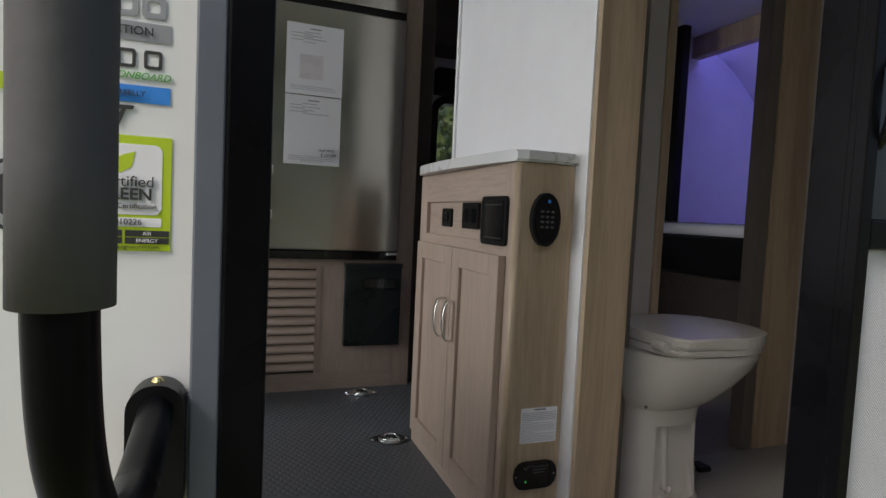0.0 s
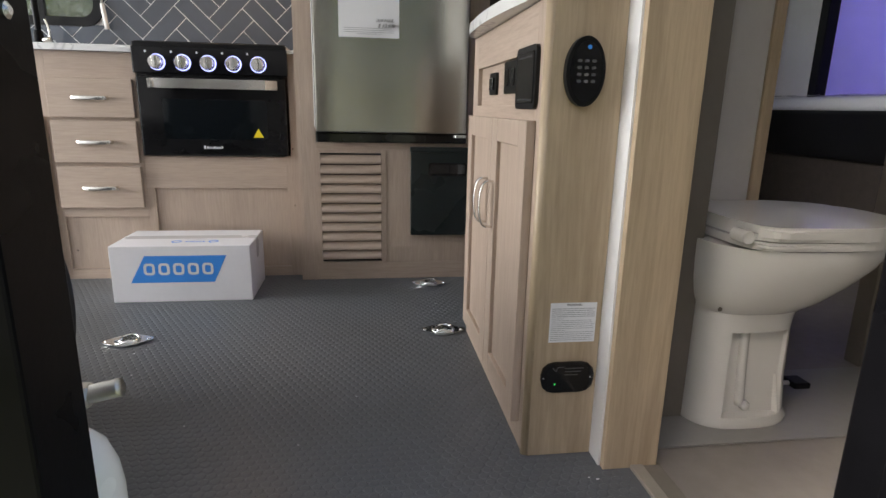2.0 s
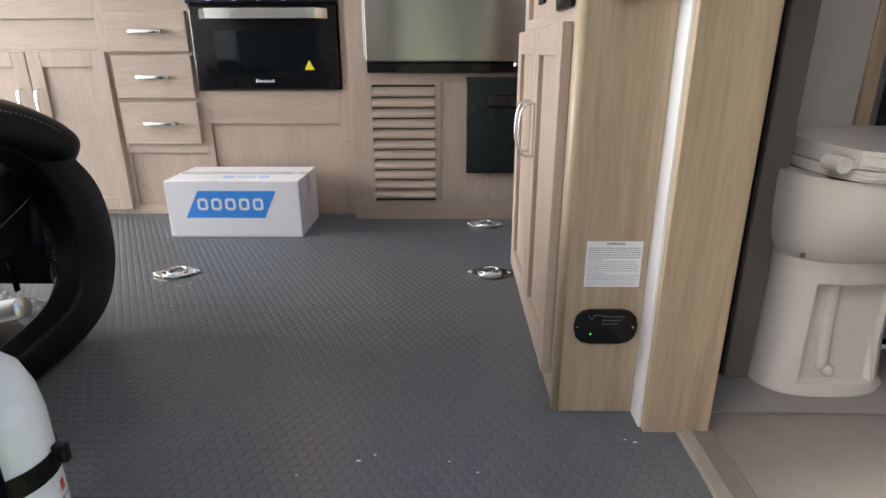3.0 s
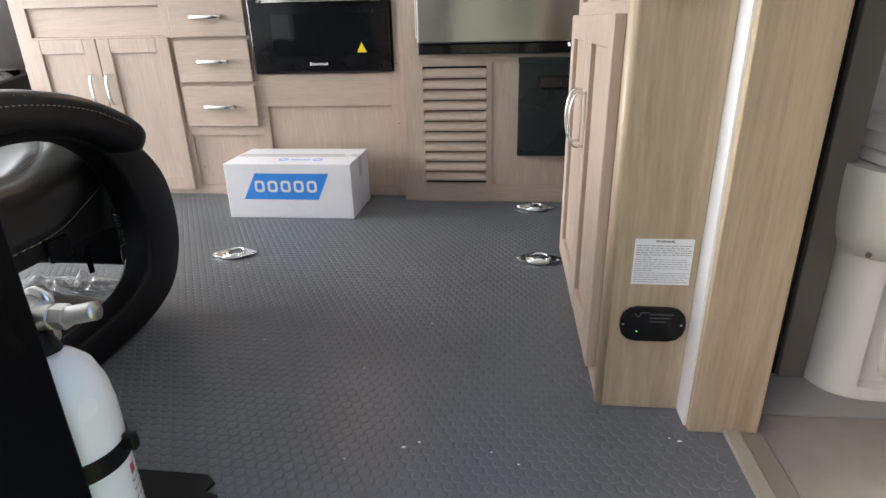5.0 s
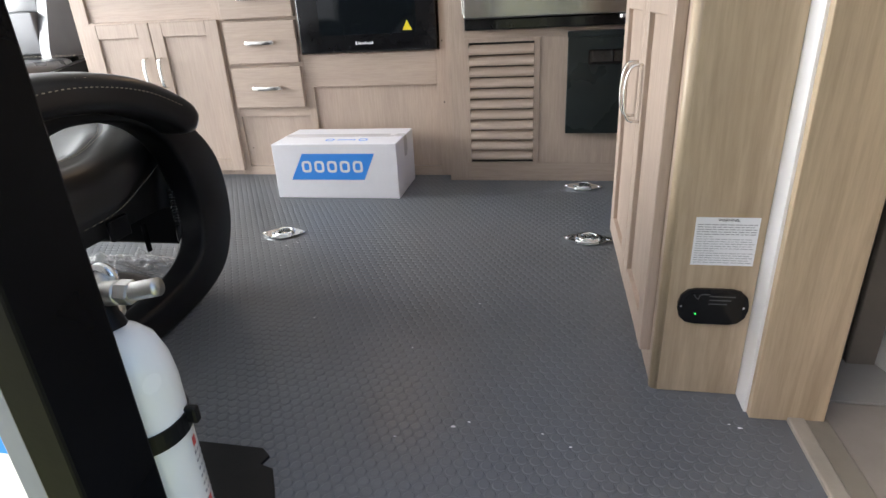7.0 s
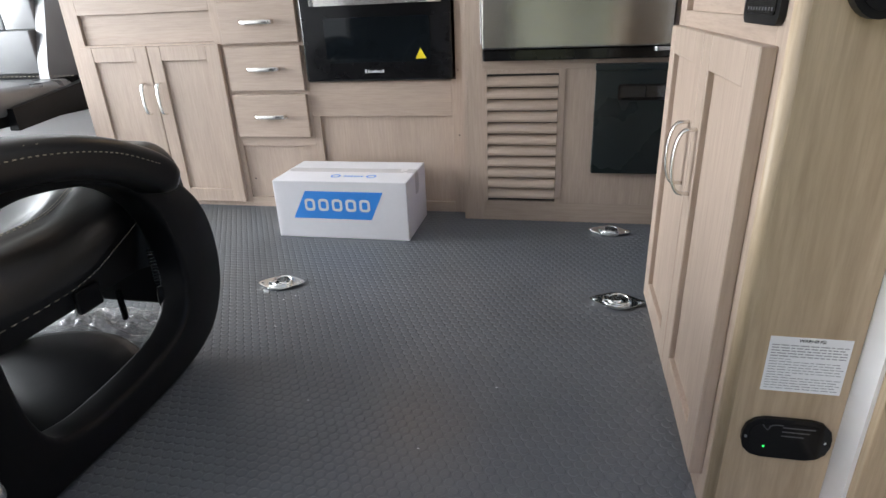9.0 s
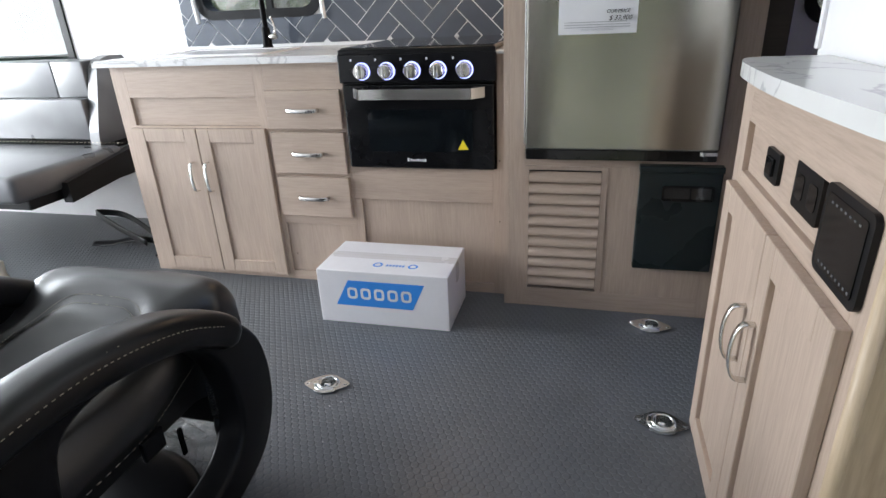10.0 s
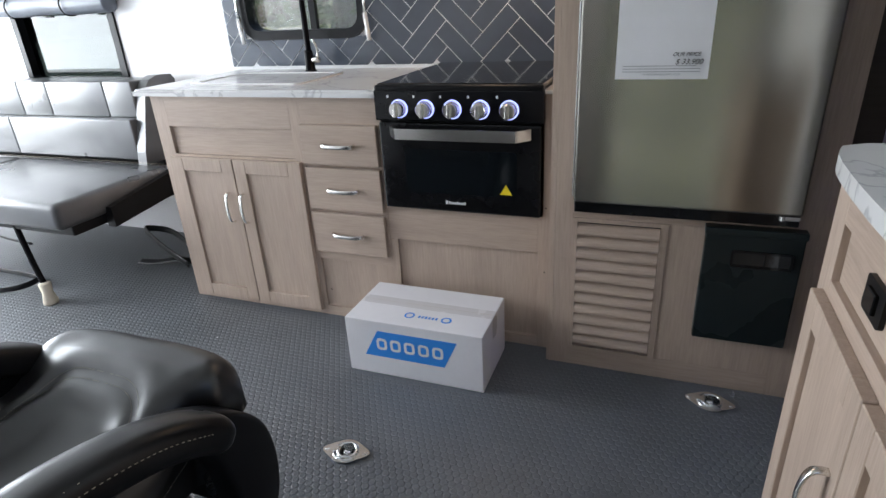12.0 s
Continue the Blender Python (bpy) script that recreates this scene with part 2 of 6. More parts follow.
M = {
    "rubber": plain("rubber_floor", (0.118, 0.126, 0.138), 0.36, vary=0.10, grain=45, bump=0.03, spread=0.05, spec=0.5),
    "oak": wood("washed_oak", (0.505, 0.398, 0.323), (0.385, 0.294, 0.232), "z", 0.42, 0.45),
    "oak_x": wood("washed_oak_across", (0.505, 0.398, 0.323), (0.385, 0.294, 0.232), "x", 0.42, 0.45),
    "oak_y": wood("washed_oak_along", (0.505, 0.398, 0.323), (0.385, 0.294, 0.232), "y", 0.42, 0.45),
    "panel": wood("oak_paneling", (0.545, 0.424, 0.292), (0.355, 0.265, 0.174), "z", 0.45, 0.9),
    "wall": plain("white_wall_panel", (0.80, 0.79, 0.80), 0.5, vary=0.03, grain=90, bump=0.03),
    "gray_wall": plain("bath_wall_panel", (0.55, 0.52, 0.5), 0.5, vary=0.05, grain=80, bump=0.04),
    "ceiling": plain("ceiling_panel", (0.80, 0.80, 0.79), 0.6, vary=0.04, grain=70),
    "fiberglass": plain("white_fiberglass", (0.80, 0.81, 0.80), 0.3, vary=0.03, grain=25, bump=0.02, coat=0.2),
    "trim_brown": plain("brown_grey_trim", (0.165, 0.145, 0.122), 0.45, vary=0.1, grain=50),
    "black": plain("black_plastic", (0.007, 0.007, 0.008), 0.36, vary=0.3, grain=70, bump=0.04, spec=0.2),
    "chrome_dark": plain("smoked_plastic", (0.03, 0.034, 0.036), 0.12, vary=0.5, grain=30, bump=0.3, spec=0.8),
    "pan": plain("grey_vinyl_strip", (0.27, 0.262, 0.25), 0.4, vary=0.08, grain=30, bump=0.03),
    "bin": plain("bin_plastic", (0.011, 0.017, 0.018), 0.30, vary=0.2, grain=60, bump=0.03, spec=0.35),
    "black_gloss": plain("black_gloss", (0.008, 0.008, 0.009), 0.10, vary=0.3, grain=20, bump=0.0, spread=0.04, spec=0.28),
    "black_metal": plain("black_metal", (0.004, 0.004, 0.005), 0.30, 0.0, vary=0.3, grain=90, bump=0.06, spec=0.08),
    "foam": plain("foam_grip", (0.07, 0.07, 0.073), 0.75, vary=0.15, grain=140, bump=0.2),
    "slate": plain("slate_grey_frame", (0.13, 0.145, 0.175), 0.4, vary=0.1, grain=60),
    "door_grey": plain("dark_grey_door_skin", (0.014, 0.016, 0.021), 0.36, vary=0.1, grain=80),
    "screen": mesh_screen("insect_screen"),
    "steel": brushed("stainless_steel", (0.42, 0.405, 0.36), 0.19, "x"),
    "nickel": brushed("brushed_nickel", (0.78, 0.76, 0.72), 0.22, "x"),
    "chrome": plain("zinc_plate", (0.82, 0.84, 0.84), 0.24, 1.0, vary=0.1, grain=80, bump=0.05),
    "alu": plain("cast_aluminium", (0.62, 0.61, 0.58), 0.44, 1.0, vary=0.1, grain=200, bump=0.15),
    "brass": plain("brass_screw", (0.8, 0.66, 0.3), 0.25, 1.0, vary=0.1),
    "threshold_dark": plain("grey_brown_strip", (0.20, 0.178, 0.15), 0.45, vary=0.12, grain=60),
    "threshold": plain("dull_metal_strip", (0.40, 0.365, 0.315), 0.42, 0.4, vary=0.15, grain=60),
    "range_glass": plain("range_cover_glass", (0.006, 0.006, 0.007), 0.06, vary=0.2, grain=10, bump=0.0, spread=0.02, spec=0.7),
    "tile": plain("slate_tile", (0.075, 0.088, 0.112), 0.14, vary=0.16, grain=30, bump=0.02, spread=0.04),
    "grout": plain("pale_grout", (0.74, 0.75, 0.76), 0.7, vary=0.06, grain=120),
    "marble": marble("marble_laminate"),
    "leather": leather("black_leather", (0.008, 0.008, 0.009), 0.30, 0.42),
    "seat_leather": leather("black_seat_leather", (0.010, 0.010, 0.011), 0.36, 0.95),
    "leather_grey": leather("charcoal_leather", (0.085, 0.087, 0.092), 0.30, 1.0),
    "thread": plain("tan_thread", (0.33, 0.29, 0.23), 0.8, vary=0.1, grain=300),
    "carton": plain("white_carton", (0.74, 0.72, 0.74), 0.7, vary=0.04, grain=60, bump=0.05),
    "carton_in": plain("carton_edge", (0.48, 0.43, 0.38), 0.8, vary=0.08),
    "blue": plain("blue_print", (0.03, 0.24, 0.72), 0.6, vary=0.04, bump=0.0),
    "tape": plain("pale_tape", (0.66, 0.63, 0.64), 0.25, vary=0.04, bump=0.0),
    "paper": plain("white_paper", (0.8, 0.8, 0.82), 0.7, vary=0.02, grain=80, bump=0.02),
    "ink": plain("grey_print", (0.34, 0.34, 0.36), 0.7, vary=0.1, bump=0.0),
    "dim_print": plain("faint_print", (0.09, 0.09, 0.095), 0.5, vary=0.1, bump=0.0),
    "ink_dark": plain("black_print", (0.03, 0.03, 0.03), 0.6, vary=0.1, bump=0.0),
    "silver_print": plain("silver_print", (0.45, 0.46, 0.47), 0.35, 0.6, vary=0.08, bump=0.0),
    "lime": plain("lime_print", (0.47, 0.62, 0.02), 0.5, vary=0.04, bump=0.0),
    "green": plain("green_print", (0.10, 0.38, 0.06), 0.5, vary=0.04, bump=0.0),
    "yellow": plain("yellow_print", (0.85, 0.66, 0.02), 0.4, vary=0.03, bump=0.0),
    "red": plain("red_print", (0.55, 0.06, 0.05), 0.5, vary=0.05, bump=0.0),
    "enamel": plain("white_enamel", (0.9, 0.89, 0.88), 0.2, vary=0.03, grain=20, bump=0.0, coat=0.4),
    "china": plain("bone_china", (0.69, 0.675, 0.64), 0.16, vary=0.03, grain=15, bump=0.0, spread=0.04, coat=0.3),
    "vinyl_tan": plain("stone_look_vinyl", (0.262, 0.234, 0.212), 0.45, vary=0.22, grain=22, bump=0.04),
    "mattress": plain("white_quilted_cover", (0.7, 0.7, 0.74), 0.5, vary=0.05, grain=60, bump=0.1),
    "dark_wood": wood("dark_brown_board", (0.055, 0.042, 0.034), (0.03, 0.023, 0.019), "x", 0.45, 0.6),
    "glass": clear("window_glass"),
    "tinted": clear("tinted_window_glass", (0.035, 0.046, 0.042), 0.0, 1.0, 1.0, 0.12),
    "film": clear("clear_plastic_film", (0.80, 0.79, 0.78), 0.16, 0.6, 0.45),
    "dark_glass": plain("oven_glass", (0.006, 0.008, 0.010), 0.05, vary=0.2, grain=8, bump=0.0, spread=0.02, spec=0.4),
    "ring_light": glow("knob_light", (0.40, 0.44, 1.0), 0.9),
    "green_light": glow("green_indicator", (0.05, 1.0, 0.15), 0.6),
    "white_light": glow("white_indicator", (0.7, 0.85, 1.0), 0.12),
    "hood_light": glow("hood_bulb", (1.0, 0.55, 0.25), 2.2),
    "violet_light": glow("violet_strip", (0.22, 0.2, 1.0), 10.0),
    "grass": yard("gravel_and_grass"),
    "leaf": plain("foliage", (0.085, 0.125, 0.03), 0.55, vary=0.4, grain=4, bump=0.1),
    "bark": plain("bark", (0.11, 0.085, 0.065), 0.9, vary=0.3, grain=40, bump=0.5),
    "rubber_cable": plain("black_cable", (0.012, 0.012, 0.012), 0.5, vary=0.2),
    "cream": plain("cream_plastic", (0.62, 0.56, 0.45), 0.4, vary=0.05),
}


# ---- builders ----
def part(name, bm, material, parent=None, label="", smooth=False):
    me = bpy.data.meshes.new(name)
    bmesh.ops.recalc_face_normals(bm, faces=bm.faces)
    bm.to_mesh(me)
    bm.free()
    for m in (material if isinstance(material, (list, tuple)) else [material]):
        me.materials.append(M[m])
    if smooth:
        me.polygons.foreach_set("use_smooth", [True] * len(me.polygons))
    ob = new(name, me)
    if parent is not None:
        ob.parent = parent
        ob.matrix_parent_inverse = parent.matrix_basis.inverted() if parent.parent is None and parent.type == "EMPTY" else Matrix()
    if label:
        ob["label"] = label
    return ob


def thing(name, at, label, category, group=""):
    ob = new(name)
    ob.empty_display_size = 0.05
    ob.matrix_basis = Matrix.Translation(at)
    return tagged(ob, label, category, group)


def box(bm, x0, x1, y0, y1, z0, z1, bevel=0.0, seg=2):
    vs = [bm.verts.new((x, y, z)) for x in (x0, x1) for y in (y0, y1) for z in (z0, z1)]
    fs = [bm.faces.new([vs[i] for i in q]) for q in ((0, 1, 3, 2), (4, 6, 7, 5), (0, 4, 5, 1), (2, 3, 7, 6), (0, 2, 6, 4), (1, 5, 7, 3))]
    if bevel:
        es = list({e for fc in fs for e in fc.edges})
        bmesh.ops.bevel(bm, geom=es, offset=bevel, segments=seg, affect="EDGES", profile=0.5)
    return bm


def boxes(*rows, bevel=0.0, seg=2):
    bm = bmesh.new()
    for r in rows:
        box(bm, *r, bevel=bevel, seg=seg)
    return bm


def spline(pts, n=8, closed=False):
    pts = [Vector(p) for p in pts]
    k, out = len(pts), []
    for i in range(k if closed else k - 1):
        g = (lambda j: pts[j % k]) if closed else (lambda j: pts[min(max(j, 0), k - 1)])
        a, b, c, d = g(i - 1), g(i), g(i + 1), g(i + 2)
        for s in range(n):
            t = s / n
            out.append(0.5 * ((2 * b) + (c - a) * t + (2 * a - 5 * b + 4 * c - d) * t * t + (3 * b - a - 3 * c + d) * t ** 3))
    if not closed:
        out.append(pts[-1])
    return out


def sweep(bm, pts, rx, ry=None, side=None, sides=10, closed=False, power=1.0):
    """A tube along pts; rx across `side`, ry along it. power under 1 squares the section off."""
    ry = rx if ry is None else ry
    rings, k = [], len(pts)
    up = Vector(side) if side is not None else None
    for i, p in enumerate(pts):
        a = pts[(i - 1) % k] if closed or i else pts[0]
        b = pts[(i + 1) % k] if closed or i < k - 1 else pts[-1]
        t = (Vector(b) - Vector(a)).normalized()
        if up is None:
            up = t.orthogonal().normalized()
        s = (up - t * up.dot(t)).normalized()
        if side is None:
            up = s
        n = t.cross(s)
        ring = []
        for j in range(sides):
            an = 2 * math.pi * (j + 0.5) / sides
            c, d = math.cos(an), math.sin(an)
            c, d = math.copysign(abs(c) ** power, c), math.copysign(abs(d) ** power, d)
            f1 = rx(i / (k - 1)) if callable(rx) else rx
            f2 = ry(i / (k - 1)) if callable(ry) else ry
            ring.append(bm.verts.new(Vector(p) + n * (c * f1) + s * (d * f2)))
        rings.append(ring)
    for i in range(k if closed else k - 1):
        r0, r1 = rings[i], rings[(i + 1) % k]
        for j in range(sides):
            bm.faces.new((r0[j], r0[(j + 1) % sides], r1[(j + 1) % sides], r1[j]))
    if not closed:
        bm.faces.new(rings[0][::-1])
        bm.faces.new(rings[-1])
    return bm


def tube(pts, r, sides=10, n=8, closed=False, **kw):
    return sweep(bmesh.new(), spline(pts, n, closed), r, sides=sides, closed=closed, **kw)


def lathe(bm, prof, at, axis="z", seg=28, squash=1.0):
    """prof: (radius, height) rows turned round an axis through at."""
    rings = []
    for r, h in prof:
        ring = []
        for j in range(seg):
            a = 2 * math.pi * j / seg
            u, v = r * math.cos(a), r * math.sin(a) * squash
            ring.append(bm.verts.new(Vector(at) + Vector({"z": (u, v, h), "y": (u, h, v), "x": (h, u, v)}[axis])))
        rings.append(ring)
    for a, b in zip(rings, rings[1:]):
        for j in range(seg):
            bm.faces.new((a[j], a[(j + 1) % seg], b[(j + 1) % seg], b[j]))
    bm.faces.new(rings[0][::-1])
    bm.faces.new(rings[-1])
    return bm


def prism(bm, poly, lift, a, b):
    """poly in two coordinates, carried by lift(u, v, d) from depth a to b."""
    lo, hi = [bm.verts.new(lift(u, v, a)) for u, v in poly], [bm.verts.new(lift(u, v, b)) for u, v in poly]
    bm.faces.new(lo[::-1])
    bm.faces.new(hi)
    n = len(poly)
    for i in range(n):
        bm.faces.new((lo[i], lo[(i + 1) % n], hi[(i + 1) % n], hi[i]))
    return bm


def rounded(u0, u1, v0, v1, r, seg=6):
    out = []
    for cu, cv, a0 in ((u1 - r, v1 - r, 0), (u0 + r, v1 - r, 90), (u0 + r, v0 + r, 180), (u1 - r, v0 + r, 270)):
        for i in range(seg + 1):
            a = radians(a0 + 90 * i / seg)
            out.append((cu + r * math.cos(a), cv + r * math.sin(a)))
    return out


def ring_prism(bm, outer, inner, lift, a, b):
    n = len(outer)
    vs = [[bm.verts.new(lift(u, v, d)) for u, v in loop] for loop in (outer, inner) for d in (a, b)]
    for i in range(n):
        j = (i + 1) % n
        for p, q in ((0, 1), (1, 3), (3, 2), (2, 0)):
            bm.faces.new((vs[p][i], vs[p][j], vs[q][j], vs[q][i]))
    return bm


def facing_y(y0):
    return lambda u, v, d: Vector((u, y0 - d, v))


def facing_x(x0):
    return lambda u, v, d: Vector((x0 - d, u, v))


def slab(bm, lift, u0, u1, v0, v1, d0, d1, bevel=0.0015):
    a, b = lift(u0, v0, d0), lift(u1, v1, d1)
    return box(bm, min(a.x, b.x), max(a.x, b.x), min(a.y, b.y), max(a.y, b.y), min(a.z, b.z), max(a.z, b.z), bevel, 1)


def arch_handle(lift, u, v, length, along, parent, reach=0.028):
    h = length / 2
    rows = [(-h, 0.0), (-h * 0.95, reach * 0.6), (-h * 0.6, reach * 0.9), (0, reach), (h * 0.6, reach * 0.9), (h * 0.95, reach * 0.6), (h, 0.0)]
    pts = [lift(u + (s if along == "u" else 0), v + (s if along == "v" else 0), d) for s, d in rows]
    across = lift(0, 1, 0) - lift(0, 0, 0) if along == "u" else lift(1, 0, 0) - lift(0, 0, 0)
    bm = sweep(bmesh.new(), spline(pts, 5), 0.0028, 0.0078, side=across, sides=8, power=0.7)
    return part("handle", bm, "nickel", parent, "arched brushed nickel handle", smooth=True)


def shaker(lift, u0, u1, v0, v1, parent, rail=0.055, d1=0.019, name="door", grain="oak"):
    bm = bmesh.new()
    slab(bm, lift, u0, u0 + rail, v0, v1, 0, d1)
    slab(bm, lift, u1 - rail, u1, v0, v1, 0, d1)
    slab(bm, lift, u0 + rail, u1 - rail, v1 - rail, v1, 0, d1 - 0.0004)
    slab(bm, lift, u0 + rail, u1 - rail, v0, v0 + rail, 0, d1 - 0.0004)
    slab(bm, lift, u0 + rail, u1 - rail, v0 + rail, v1 - rail, 0, d1 * 0.45, 0)
    return part(name, bm, grain, parent)


def structure(name, bm, material, label="", smooth=False):
    return tagged(part(name, bm, material, smooth=smooth), label, "", "", "structure")


CEIL = 2.04
NEAR_OUT, NEAR_IN, FAR = 0.735, 0.791, 3.30
DOOR_L, DOOR_R, DOOR_TOP = 0.188, 0.935, 1.93

# ---- setting ----
structure("ground", boxes((-60, 60, -60, 60, -0.95, -0.75)), "grass", "mown grass yard round the trailer")
structure("floor", boxes((-4.2, 0.955, NEAR_OUT + 0.02, FAR, -0.08, 0.0)), "rubber", "dark grey coin-pattern rubber floor")
structure("floor_bath", boxes((0.955, 4.4, NEAR_OUT + 0.02, FAR, -0.08, -0.003)), "vinyl_tan", "stone-look tan vinyl floor of the bathroom")
structure("ceiling", boxes((-4.2, 4.4, NEAR_OUT, FAR + 0.06, CEIL, CEIL + 0.06)), "ceiling", "plain white ceiling panel")

# near side wall with the entry door opening
structure("wall_entry_inside", boxes((-4.2, DOOR_L - 0.03, NEAR_IN - 0.03, NEAR_IN, 0, CEIL), (DOOR_R + 0.03, 4.4, NEAR_IN - 0.03, NEAR_IN, 0, CEIL), (DOOR_L - 0.03, DOOR_R + 0.03, NEAR_IN - 0.03, NEAR_IN, DOOR_TOP + 0.03, CEIL)), "wall", "white inner wall round the entry door")
structure("wall_entry_outside", boxes((-4.2, DOOR_L - 0.03, NEAR_OUT, NEAR_IN - 0.03, -0.35, CEIL + 0.1), (DOOR_R + 0.03, 4.4, NEAR_OUT, NEAR_IN - 0.03, -0.35, CEIL + 0.1), (DOOR_L - 0.03, DOOR_R + 0.03, NEAR_OUT, NEAR_IN - 0.03, DOOR_TOP + 0.03, CEIL + 0.1), (DOOR_L - 0.03, DOOR_R + 0.03, NEAR_OUT, NEAR_OUT + 0.018, -0.35, -0.03)), "fiberglass", "smooth white fibreglass outer wall")

# far wall with its window openings
WINDOWS = [("window_1", -2.905, -2.205, 0.86, 1.60), ("window_2", -1.37, -0.78, 1.06, 1.50), ("window_3", 1.22, 1.75, 0.95, 1.42), ("window_4", 2.30, 2.62, 0.98, 1.45)]
bm = bmesh.new()
cuts = [-4.2] + [v for w in WINDOWS for v in w[1:3]] + [4.4]
for i in range(0, len(cuts), 2):
    box(bm, cuts[i], cuts[i + 1], FAR, FAR + 0.06, -0.35, CEIL + 0.1)
for _, a, b, lo, hi in WINDOWS:
    box(bm, a, b, FAR, FAR + 0.06, -0.35, lo)
    box(bm, a, b, FAR, FAR + 0.06, hi, CEIL + 0.1)
structure("wall_far", bm, "wall", "white side wall with dark-framed windows")
# front wall, and the rear wall as a frame round the open ramp
structure("wall_front", boxes((4.4, 4.46, NEAR_OUT, FAR + 0.06, -0.35, CEIL + 0.1)), "wall", "white front wall")
structure("wall_rear", boxes((-4.26, -4.2, NEAR_OUT, 0.98, -0.35, CEIL + 0.1), (-4.26, -4.2, 3.1, FAR + 0.06, -0.35, CEIL + 0.1), (-4.26, -4.2, 0.98, 3.1, 1.96, CEIL + 0.1)), "wall", "white rear frame round the open ramp")

# partition beside the bathroom, its wooden end post, and the walls behind
structure("wall_partition", boxes((0.893, 1.008, 1.288, 2.12, 0, CEIL)), "wall", "white partition wall above the switch cabinet")
structure("trim_post", boxes((0.897, 1.012, 1.272, 1.288, 0, CEIL), bevel=0.0015), "panel", "oak-look trim board on the partition end")
structure("trim_corner", boxes((0.886, 0.8925, 2.106, 2.124, 0.93, CEIL)), "wall")
structure("wall_bath_side", boxes((1.115, 1.165, 1.495, 1.66, 0, CEIL)), "gray_wall", "pale grey bathroom wall")
structure("trim_pocket", boxes((1.119, 1.168, 1.450, 1.493, 0.0, CEIL), bevel=0.003), "trim_brown", "brown-grey pocket door trim")
# black sheet painted in for the shade of the open pocket
structure("trim_pocket_shade", boxes((1.0125, 1.117, 1.462, 1.490, 0.0, CEIL)), "black", "black sheet standing in for the shade inside the door pocket")
structure("wall_bath_back", boxes((1.0125, 1.405, 1.66, 1.70, 0, CEIL), (2.046, 4.4, 1.66, 1.70, 0, CEIL), (1.405, 2.046, 1.66, 1.70, 1.97, CEIL)), "gray_wall", "pale grey wall with a doorway to the bedroom")
structure("trim_bath_left", boxes((1.405, 1.435, 1.652, 1.71, 0, 1.97), bevel=0.002), "panel", "oak-look door trim")
structure("trim_bath_right", boxes((1.885, 2.046, 1.652, 1.71, 0, 1.97), bevel=0.002), "panel", "oak-look door trim")
structure("trim_bath_edge", boxes((1.835, 1.884, 1.656, 1.71, 0, 1.97), bevel=0.002), "trim_brown", "dark brown door edge")
structure("threshold", boxes((0.955, 0.982, NEAR_IN, 1.274, -0.002, 0.008), bevel=0.003), "threshold", "narrow dull grey metal threshold strip")
structure("trim_threshold", boxes((0.982, 1.020, NEAR_IN, 1.330, -0.002, 0.004), bevel=0.002), "threshold_dark", "brown-grey strip beside the threshold")
structure("floor_strip", boxes((1.0135, 2.6, 1.332, 1.655, -0.002, 0.003), bevel=0.001), "pan", "smooth grey vinyl strip under the toilet")


def window(name, a, b, lo, hi, r=0.06, tint="glass", bar=False):
    w = structure(name, ring_prism(bmesh.new(), rounded(a - 0.028, b + 0.028, lo - 0.028, hi + 0.028, r + 0.03), rounded(a + 0.012, b - 0.012, lo + 0.012, hi - 0.012, r), facing_y(FAR), -0.062, 0.012), "black", "black-framed window with rounded corners")
    if bar:
        part("window_frame", boxes((a + 0.55 * (b - a), a + 0.55 * (b - a) + 0.03, FAR + 0.018, FAR + 0.04, lo + 0.01, hi - 0.01)), "black", w)
    g = part("pane", prism(bmesh.new(), rounded(a + 0.008, b - 0.008, lo + 0.008, hi - 0.008, r), facing_y(FAR), -0.034, -0.038), tint, w)
    g.visible_shadow = False
    return w


for row in WINDOWS:
    window(*row, tint="tinted" if row[0] == "window_1" else "glass", bar=row[0] == "window_2", r=0.02 if row[0] == "window_1" else 0.055)

# entry door frame
e = structure("door_frame", boxes((DOOR_L - 0.038, DOOR_L, NEAR_OUT - 0.018, NEAR_IN + 0.006, -0.02, DOOR_TOP), (DOOR_R, DOOR_R + 0.030, NEAR_OUT - 0.005, NEAR_IN + 0.006, -0.02, DOOR_TOP), (DOOR_L - 0.038, DOOR_R + 0.038, NEAR_OUT - 0.012, NEAR_IN + 0.006, DOOR_TOP, DOOR_TOP + 0.038), bevel=0.003), "black_metal", "black metal entry door frame")
part("flange", boxes((DOOR_L - 0.062, DOOR_L - 0.038, NEAR_OUT - 0.015, NEAR_OUT, -0.05, DOOR_TOP + 0.06), bevel=0.002), "slate", e, "slate grey outer flange")
part("sill", boxes((DOOR_L, DOOR_R, NEAR_OUT - 0.012, NEAR_IN, -0.03, 0.004), bevel=0.002), "black_metal", e)
for z in (0.805, 0.763):
    part("screw", lathe(bmesh.new(), [(0.006, 0), (0.006, 0.002), (0.003, 0.004)], (DOOR_L + 0.0, NEAR_OUT + 0.03, z), "x", 10), "chrome", e)

# ---- kitchen: sink cabinet, range, refrigerator ----
KY = 2.70          # face of the kitchen cabinets
kf = facing_y(KY)


